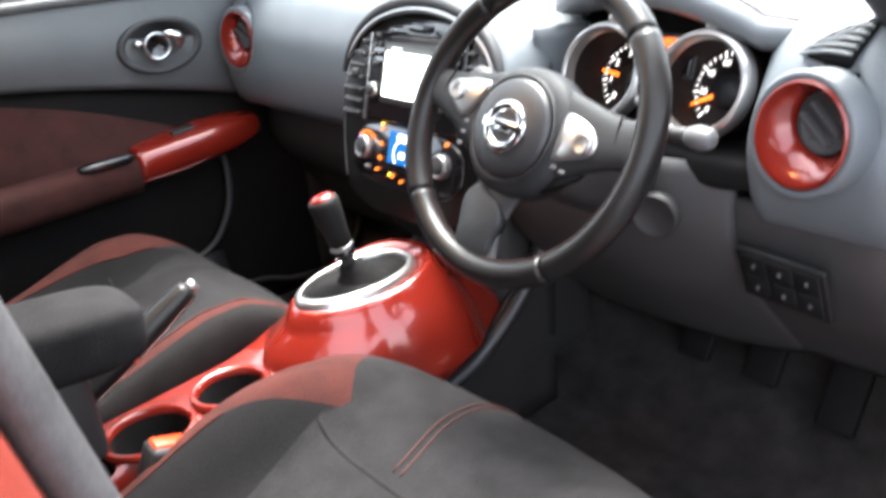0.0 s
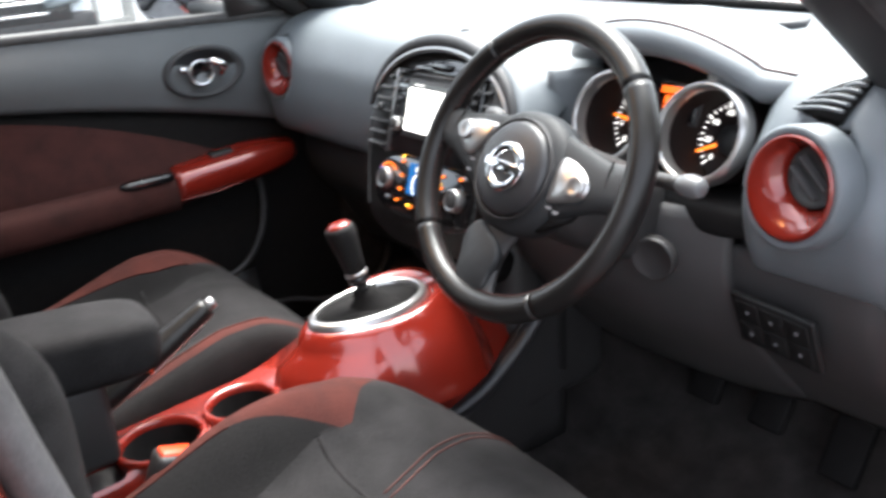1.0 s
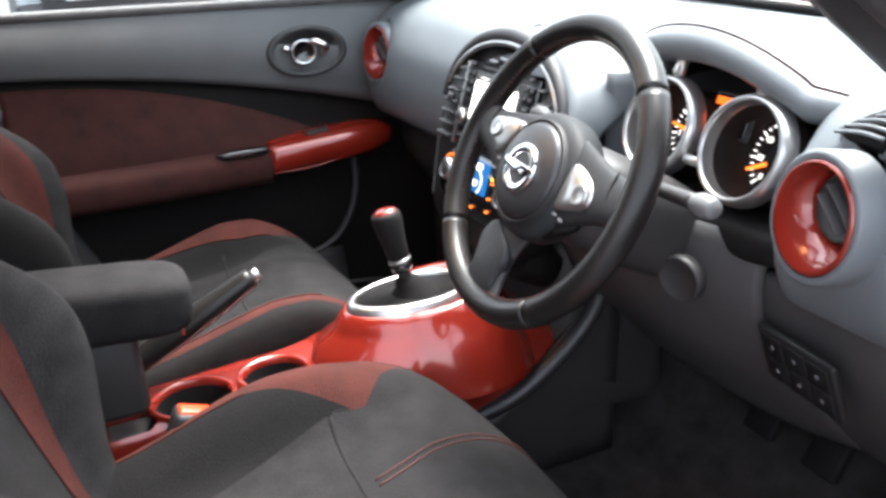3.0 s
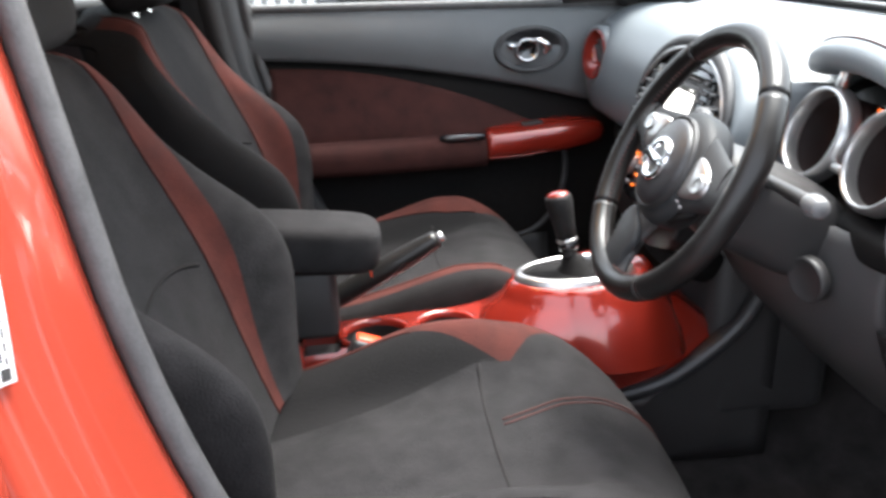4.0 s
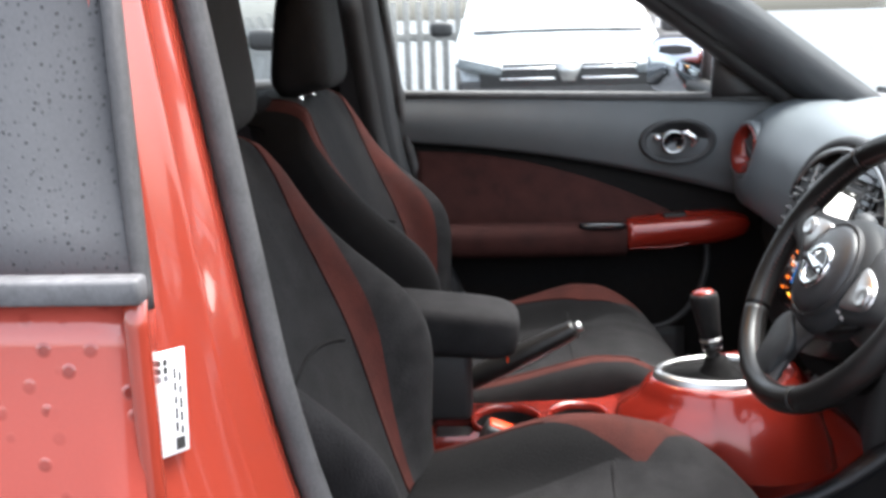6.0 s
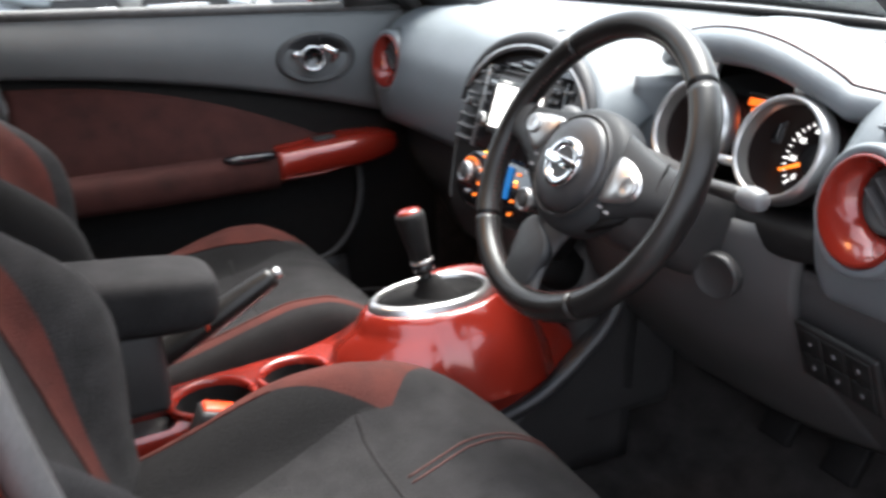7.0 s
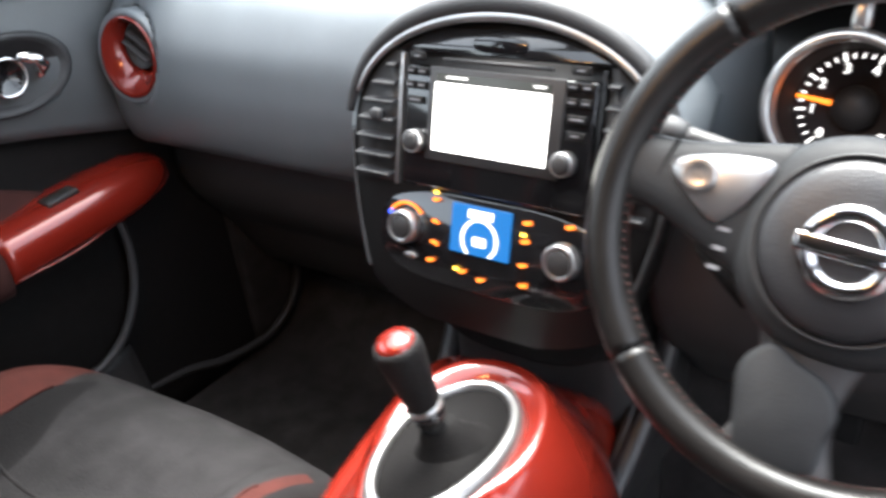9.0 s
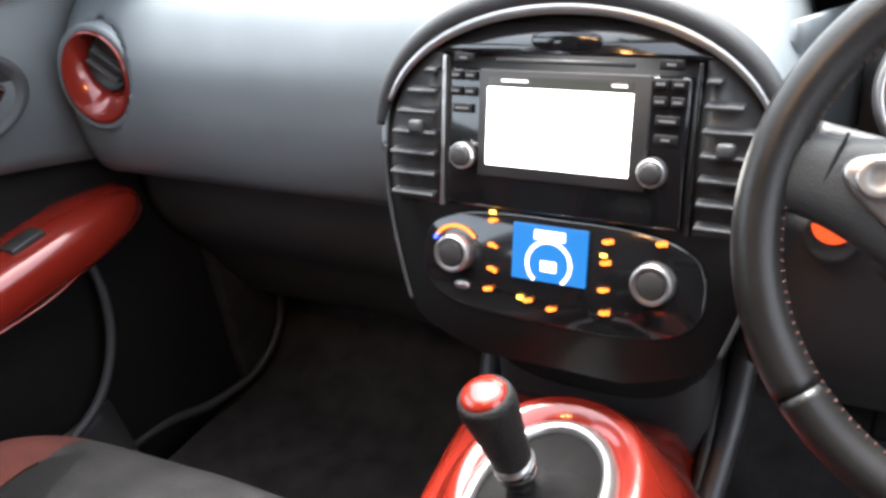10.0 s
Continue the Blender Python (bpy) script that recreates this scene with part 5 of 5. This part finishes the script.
    part("base", boxed((0.09, 0.16, 0.12), pose(0.03, -0.50, 0.665), 0.012), BLACK, arm, "black armrest base")
    part("tag", boxed((0.012, 0.003, 0.012), pose(0.060, -0.362, 0.711), 0.001), ORANGE_PLASTIC, arm, "small orange tag")
    for x, y, s in ((0.130, -0.388, 1),):
        bk = thing("belt_buckle", (x, y, 0.50), "black seat belt buckle with orange release button", "belt buckle")
        bmx = pose(x, y, 0.590, -22, 6, 0)
        part("housing", boxed((0.034, 0.050, 0.085), bmx, 0.007), BLACK, bk)
        part("release_button", boxed((0.022, 0.042, 0.010), bmx @ Matrix.Translation((0, 0, 0.041)), 0.003), ORANGE_PLASTIC, bk, "orange release button")
        part("stalk", tubed([(x - 0.02, y - 0.02, 0.42), (x, y - 0.01, 0.56)], 0.012, 8, 8), BLACK, bk)
    block_part = thing("console_end", (MID, -0.50, 0.45), "red and black rear end of the console", "console trim")
    part("end_cap", boxed((0.12, 0.05, 0.10), pose(MID + 0.02, -0.505, 0.545), 0.012), RED, block_part)


# ---- front seats ----
def seat(name, cx, label, drop=0.0):
    s_ = thing(name, (cx, -0.3, 0.35), label, "car seat", "front seats")
    sec = [(-0.235, -0.17), (-0.250, -0.10), (-0.257, -0.035), (-0.245, 0.018), (-0.215, 0.036), (-0.180, 0.028), (-0.145, 0.006), (-0.10, -0.002), (-0.05, 0.0), (0, 0.001)]
    sec = sec + [(-x, z) for x, z in sec[:-1]][::-1]
    N = 97
    cross = spline([(x, 0, z) for x, z in sec], N)
    def S(s, v):
        f = max(0.0, min(N - 1.001, s * (N - 1)))
        i = int(f)
        c = cross[i].lerp(cross[i + 1], f - i)
        if v < 0.70:
            t = v / 0.70
            y, z, dn = -0.565 + 0.445 * t, 0.552 + 0.050 * t ** 1.5, 0.0
        else:
            t = (v - 0.70) / 0.30
            a = t * radians(105)
            y, z, dn = -0.12 + 0.155 * math.sin(a), 0.602 - 0.115 * (1 - math.cos(a)), t
        wide = 0.93 + 0.07 * min(1, v / 0.5) - 0.10 * max(0.0, (v - 0.6) / 0.4) ** 2
        side = abs(c.x) / 0.257
        y -= 0.06 * side ** 3 * max(0.0, (v - 0.5) / 0.5)
        fade = max(0.0, min(1.0, (y + 0.20) / 0.18))
        rise = max(0.0, min(1.0, (side - 0.50) / 0.34))
        rise = rise * rise * (3 - 2 * rise)
        lift = ((0.034 if drop else 0.042) if c.x < 0 else 0.016 if not drop else 0.008) * rise * math.exp(-((y + (0.19 if drop else 0.29)) / (0.16 if drop else 0.14)) ** 2) * (1.0 if c.z > -0.06 else max(0.0, (c.z + 0.17) / 0.11))
        return Vector((cx + c.x * wide, y, z - drop + lift + (c.z * (1 - 0.85 * fade) if c.z > 0 else max(c.z, -0.17) * (1 - 0.35 * dn))))
    RED0 = 0.195
    def mirrored(fn, flip):
        return (lambda t, w: fn(t, w)) if not flip else (lambda t, w: Vector((2 * cx - fn(t, w).x, fn(t, w).y, fn(t, w).z)))
    def panel(name, lo, hi, v0, v1, mat, flip, label="", nu=12, nv=44):
        """One cloth panel between two lines across the cushion and two along it."""
        def at(t, w):
            a, b = v0(t), v1(t)
            v = a + (b - a) * w
            return S(lo(v) + (hi(v) - lo(v)) * t, v)
        part(name, sheet(mirrored(at, flip), nu, nv), mat, s_, label)
    def rear(t):
        return 0.0
    def nose(t):
        return 1.0
    def edge(v):
        return 0.406 - 0.173 * v if v < 0.555 and not drop else 0.310 + 0.062 * (v - 0.555) if not drop else 0.372 + 0.015 * v
    for flip in (False, True):
        # a broad red inner bolster with a dark lens below it; only the red crest shows on the other side
        def crest(v):
            return RED0
        def red_in(v):
            return RED0 + ((0.028 if drop else 0.014) if flip else (0.018 + 0.072 * min(1.0, v / 0.62) ** 1.2 if drop else 0.020 + 0.020 * min(1.0, v / 0.4) + 0.085 * max(0.0, min(1.0, (v - 0.38) / 0.24)) ** 1.6))
        def dark_in(v):
            return red_in(v) + 0.003 if flip else max(red_in(v) + 0.003, edge(v)) if not drop else red_in(v) + 0.003 + 0.085 * math.sin(math.pi * max(0.0, min(1.0, (v + 0.10) / 0.92))) ** 0.8
        def red_end(t):
            return (0.80 if drop else 0.60) if flip else 0.93 - 0.20 * t if drop else 0.78 - 0.15 * t
        def dark_end(t):
            return 0.60 if flip else 0.73 + 0.05 * math.sin(math.pi * t) if drop else 0.63 - 0.075 * t
        panel("cushion_side", lambda v: 0.0, crest, rear, nose, FABRIC_SIDE, flip, "", 14, 40)
        panel("cushion_red_panel", crest, red_in, rear, red_end, FABRIC_RED if drop or not flip else FABRIC, flip, "burgundy cloth panel" if drop or not flip else "")
        panel("cushion_front", crest, red_in, red_end, nose, FABRIC, flip, "", 12, 16)
        panel("cushion_dark_band", red_in, dark_in, rear, dark_end, FABRIC if flip else FABRIC_DARK, flip, "" if flip else "black cloth band")
        panel("cushion_corner", red_in, dark_in, dark_end, nose, FABRIC, flip, "", 10, 20)
        panel("cushion_inner", dark_in, edge, rear, nose, FABRIC, flip)
        line = [mirrored(lambda t, w: S(red_in(w), w), flip)(0, i / 40 * (0.72 if drop or flip else 0.40)) + Vector((0, 0, 0.0004)) for i in range(41)]
        part("cushion_piping", tube(bmesh.new(), line, 0.0016, 6), FABRIC_RED if drop or not flip else FABRIC_SIDE, s_, "stitched seam")
    def mid(t, w):
        return S(edge(w) + (1 - 2 * edge(w)) * t, w)
    part("cushion_insert", sheet(mid, 24, 44), FABRIC, s_, "dark grey cloth insert")
    part("cross_seam", tube(bmesh.new(), [S(0.312 + 0.376 * i / 24, 0.556 - 0.01 * math.sin(math.pi * i / 24)) + Vector((0, 0, -0.001)) for i in range(25)], 0.003, 6), FABRIC_SIDE, s_)
    for d in () if drop else (-0.007, 0.007):
        part("front_stitch", tube(bmesh.new(), [S(0.474 + d - 0.03 * min(1.0, i / 12), 0.575 + 0.39 * i / 24) + Vector((0, 0, 0.0008)) for i in range(25)], 0.0014, 6), STITCH, s_, "red stitching")
    part("base", boxed((0.44, 0.42, 0.12), pose(cx, -0.33, 0.42), 0.02), BLACK, s_, "black plastic seat base")
    # backrest
    sec2 = [(-0.90, -0.085), (-1.0, -0.06), (-1.03, 0.0), (-0.99, 0.055), (-0.90, 0.075), (-0.78, 0.058), (-0.64, 0.018), (-0.40, 0.0), (0, -0.004)]
    sec2 = sec2 + [(-x, d) for x, d in sec2[:-1]][::-1]
    cross2 = spline([(x, d, 0) for x, d in sec2], N)
    def width(h):
        return 0.225 + 0.030 * math.sin(math.pi * min(1, h / 0.95)) + 0.010 * math.exp(-((h - 0.80) / 0.10) ** 2) - 0.075 * max(0.0, (h - 0.80) / 0.20) ** 2
    def B(s, h):
        f = max(0.0, min(N - 1.001, s * (N - 1)))
        i = int(f)
        c = cross2[i].lerp(cross2[i + 1], f - i)
        bol = 0.35 + 1.15 * math.exp(-((h - 0.34) / (0.22 if h > 0.34 else 0.26)) ** 2)
        d = c.y * (bol if c.y > 0 else 1.0) + 0.012 * math.sin(math.pi * h)
        topround = max(0.0, (h - 0.90) / 0.10)
        d -= 0.06 * topround ** 2 * (1 if d > -0.05 else 0)
        y = -0.515 - 0.265 * h + 0.03 * h * h
        z = 0.575 + 0.565 * h - 0.035 * (abs(c.x)) ** 3 * max(0.0, (h - 0.6) / 0.4)
        return Vector((cx + c.x * width(h), y + 0.93 * d, z + 0.36 * d))
    def in0(h):
        return 0.345 - 0.175 * h ** 1.6 if drop else 0.370 - 0.195 * h ** 2.2 - 0.050 * math.exp(-((h - 0.74) / 0.15) ** 2)
    def in1(h):
        return 0.400 - 0.125 * h ** 2.2
    base0, base1 = in0, in1
    for flip in (False, True):
        if flip and not drop:  # the outer stripe sits nearer the middle and is narrower
            def in0(h):
                return 0.402 - 0.010 * h
            def in1(h):
                return in0(h) + 0.002 + 0.054 * max(0.0, min(1.0, (h - 0.47) / 0.05))
        else:
            in0, in1 = base0, base1
        part("backrest_bolster", sheet(mirrored(lambda t, w: B(in0(w) * t, w), flip), 20, 44), FABRIC_DARK if flip and drop else FABRIC, s_)
        part("backrest_red_stripe", sheet(mirrored(lambda t, w: B(in0(w) + (in1(w) - in0(w)) * t, w) , flip), 10, 44), FABRIC_RED, s_, "burgundy cloth stripe")
        part("backrest_piping", tube(bmesh.new(), [mirrored(lambda t, w: B(in1(w), w), flip)(0, i / 40) + Vector((0, 0.001, 0)) for i in range(41)], 0.0018, 6), FABRIC_RED, s_)
    part("backrest_seam", tube(bmesh.new(), [B(0.40 + 0.20 * i / 24, 0.40 + 0.05 * math.sin(math.pi * i / 24)) for i in range(25)], 0.003, 6), FABRIC_SIDE, s_)
    part("backrest_insert", sheet(lambda t, w: B(base1(w) + (1 - base1(w) - in1(w)) * t, w), 24, 44), FABRIC, s_, "dark grey cloth insert")
    def back_at(u, v):
        p, q = B(0, v), B(1, v)
        r = p.lerp(q, u)
        return r + Vector((0, -0.035 * math.sin(math.pi * u), 0))
    part("backrest_shell", sheet(back_at, 16, 30), BLACK, s_, "black seat back shell")
    cap = [B(i / 60, 1.0) for i in range(61)]
    bm = bmesh.new()
    rings(bm, [cap, [p.lerp(back_at(i / 60, 1.0), 0.5) + Vector((0, 0, 0.012)) for i, p in enumerate(cap)], [back_at(i / 60, 1.0) for i in range(61)]], closed=False)
    part("backrest_top", bm, FABRIC, s_)
    # headrest on two posts
    hm = pose(cx, -0.748, 1.215, 12)
    head = blobbed((0.265, 0.126, 0.220), hm, 0.42, 0.45, 40, 24)
    back = hm.inverted()
    for v in head.verts:  # the rear slopes forward towards the top
        q = back @ v.co
        up = max(0.0, (q.z + 0.07) / 0.18)
        q.y += 0.066 * up * (1.0 if q.y < 0 else 0.25)
        v.co = hm @ q
    part("headrest", head, FABRIC_SIDE, s_)
    for dx in (-0.055, 0.055):
        part("headrest_post", tubed([(cx + dx, -0.742, 1.08), (cx + dx, -0.757, 1.17)], 0.006, 10, 6), CHROME, s_, "chrome post")
        part("post_guide", lathed([(0.014, 0), (0.013, 0.008), (0.007, 0.010)], pose(cx + dx, -0.748, 1.125), 18), GLOSS_BLACK, s_)
    return s_


# ---- outside ----
def outside():
    g = part("ground", sheet(lambda u, v: Vector((-400 + 800 * u, -400 + 800 * v, 0)), 20, 20), ASPHALT)
    tagged(g, "wet grey asphalt of the car park", "ground", kind="structure")
    for k, (x, y, col) in enumerate(((-5.0, 0.21, SILVER_PAINT), (-2.7, -2.70, DARK_PAINT))):
        parked_car(x, y, col, "silver-white parked car facing the open door, rain-wet" if k == 0 else "dark grey parked car in the next bay")
    fence()


def parked_car(x0, yc, paint, label):
    """A parked car seen from its front, nose towards +x."""
    car = thing("parked_car", (x0 - 2, yc, 0), label, "car", "parked cars")
    prof = [(0.0, 0.28), (0.03, 0.55), (0.0, 0.80), (-0.10, 0.93), (-0.5, 1.02), (-1.0, 1.10), (-1.45, 1.38), (-1.8, 1.50), (-2.6, 1.52), (-3.4, 1.46), (-3.9, 1.10), (-4.0, 0.6), (-3.95, 0.3)]
    line = spline([(x, 0, z) for x, z in prof], 61)
    loops = []
    for p in line:
        w = 0.88 - 0.16 * max(0.0, p.z - 0.95) / 0.55 - 0.10 * max(0.0, (p.x + 0.5) / 0.5) ** 2 * (1 if p.x > -0.5 else 0)
        loops.append([Vector((x0 + p.x - 0.10 * (abs(q) ** 3) * (1 if p.x > -0.6 else 0), yc + w * q, p.z - 0.05 * abs(q) ** 4)) for q in [-1 + 2 * i / 24 for i in range(25)]])
    bm = rings(bmesh.new(), loops, closed=False)
    for s in (0, -1):
        vs = [bm.verts.new(l[s]) for l in loops]
        bm.faces.new(vs if s else vs[::-1])
    part("body", bm, paint, car)
    part("windscreen", sheet(lambda u, v: Vector((x0 - 0.99 - 0.50 * v, yc + (u - 0.5) * (1.44 - 0.24 * v), 1.125 + 0.285 * v)), 8, 6), SKY_GLASS if paint is SILVER_PAINT else DIM_GLASS, car, "parked car windscreen")
    gr = part("grille", boxed((0.04, 1.30, 0.17), pose(x0 + 0.012, yc, 0.815), 0.012), BLACK, car, "black grille")
    for z in (0.79, 0.865):
        for s in (-1, 1):
            part("grille_bar", boxed((0.012, 0.40, 0.018), pose(x0 + 0.038, yc + s * 0.30, z), 0.004), CHROME, gr)
    part("badge", plated([(-0.10, 0.06), (0.10, 0.06), (0.045, -0.06), (-0.045, -0.06)], pose(x0 + 0.045, yc, 0.83, 90, 0, 90), 0.01), SATIN, gr)
    part("lower_grille", boxed((0.05, 1.60, 0.16), pose(x0 + 0.004, yc, 0.70), 0.02), LOWER, car, "dark lower grille")
    part("screen_foot", tubed([(x0 - 0.96, yc - 0.70, 1.105), (x0 - 0.90, yc, 1.118), (x0 - 0.96, yc + 0.70, 1.105)], 0.014, 8, 20), BLACK, car, "black strip under the windscreen")
    part("bumper", boxed((0.06, 1.66, 0.30), pose(x0 - 0.0, yc, 0.45), 0.03), BLACK, car)
    part("number_plate", boxed((0.012, 0.52, 0.11), pose(x0 + 0.055, yc + 0.0, 0.635), 0.004), WHITE_PLASTIC, car, "white number plate with dark bars")
    for i in range(7):
        part("plate_bar", boxed((0.004, 0.038, 0.07), pose(x0 + 0.062, yc - 0.205 + 0.066 * i + (0.02 if i > 3 else 0), 0.635)), INK, car, smooth=False)
    for s in (-1, 1):
        hl = part("headlight", blobbed((0.20, 0.36, 0.13), pose(x0 - 0.05, yc + s * 0.64, 0.885, s * 10, -10, s * 14), 0.5, 0.6), LAMP_GLASS, car, "clear headlight")
        part("lamp_strip", boxed((0.02, 0.32, 0.022), pose(x0 + 0.046, yc + s * 0.64, 0.915, s * 12, 0, s * 10), 0.005), WHITE_PLASTIC, hl)
        part("side_mirror", blobbed((0.12, 0.20, 0.13), pose(x0 - 1.15, yc + s * 0.98, 1.14), 0.6, 0.6), BLACK, car)
        for xx in (-0.75, -3.2):
            part("wheel", lathed([(0.30, -0.1), (0.32, -0.08), (0.32, 0.08), (0.30, 0.1), (0.19, 0.10), (0.17, 0.08), (0.01, 0.08)], pose(x0 + xx, yc + s * 0.80, 0.32, 90 * -s), 32), RUBBER, car)


def fence():
    f = thing("picket_fence", (-7.5, -1.4, 0), "weathered grey wooden picket fence behind the bays", "fence")
    me = None
    for i in range(60):
        y = -6.0 + 0.13 * i
        if me is None:
            first = part("picket", boxed((0.02, 0.062, 1.30), pose(0, 0, 0), 0.004), WOOD, f)
            me = first.data
            first.location = (-7.5, y, 0.75)
        else:
            ob = under(new("picket", me), f)
            ob.location = (-7.5 + 0.004 * (i % 3), y, 0.75 + 0.01 * (i % 2))
    for z in (0.45, 1.05):
        part("rail", boxed((0.04, 8.0, 0.08), pose(-7.53, -2.0, z), 0.006), WOOD, f)
    for y in (-6, -4, -2, 0, 2):
        part("post", boxed((0.10, 0.10, 1.5), pose(-7.58, y, 0.72), 0.01), WOOD, f)


# ---- build, largest first ----
shell()
pillars()
rear()
passenger_door()
driver_door()
dashboard()
centre_stack()
cluster()
steering()
console()
seat("driver_seat", 0.365, "dark grey and burgundy cloth driver seat")
seat("passenger_seat", -0.345, "dark grey and burgundy cloth passenger seat", 0.026)
outside()
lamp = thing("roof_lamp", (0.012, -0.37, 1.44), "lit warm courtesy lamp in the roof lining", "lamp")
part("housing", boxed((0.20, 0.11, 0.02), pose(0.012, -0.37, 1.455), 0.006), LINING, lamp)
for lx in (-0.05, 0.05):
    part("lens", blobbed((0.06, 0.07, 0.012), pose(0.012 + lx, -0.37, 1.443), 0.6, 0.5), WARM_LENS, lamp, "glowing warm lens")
mirror = thing("rear_view_mirror", (0.012, 0.03, 1.36), "black rear-view mirror hanging inside the windscreen", "mirror")
mi = pose(0.012, 0.020, 1.322, 8, 0, 16)
part("housing", blobbed((0.240, 0.040, 0.072), mi, 0.5, 0.35), GAITER, mirror)
part("glass", plated(oval(0.222, 0.058, 40, 4.0), mi @ facing(0, -0.0195, 0, 0), 0.003), MIRROR, mirror, "mirror glass")
part("stalk", tubed([(0.012, 0.035, 1.33), (0.012, 0.045, 1.36), (0.012, -0.01, 1.375)], 0.009, 10, 12), GAITER, mirror)
lab = thing("door_label", (0.79, -0.61, 0.98), "white information label on the door pillar", "label")
lm = facing(0.8060, -0.6175, 0.992, 5, 150) @ Matrix.Rotation(radians(-8), 4, "Z") @ Matrix.Translation((0, 0, 0.0025))
part("paper", boxed((0.046, 0.074, 0.001), lm, 0.0004), WHITE_PLASTIC, lab)
for i in range(4):
    for j in range(3):
        part("printed_square", boxed((0.0034, 0.0042, 0.0004), lm @ Matrix.Translation((0.006 - 0.0052 * i, 0.0290 - 0.0056 * j, 0.0007))), INK if j < 2 else FAINT, lab, smooth=False)
for i in range(2):
    for j in range(5):
        part("printed_line", boxed((0.0019, 0.0075 - 0.001 * ((i + j) % 3), 0.0004), lm @ Matrix.Translation((0.0135 + 0.0042 * i, 0.020 - 0.0095 * j - 0.003 * i, 0.0007))), INK, lab, smooth=False)
part("printed_code", boxed((0.0075, 0.0085, 0.0004), lm @ Matrix.Translation((0.0155, -0.0300, 0.0007))), INK, lab, smooth=False)
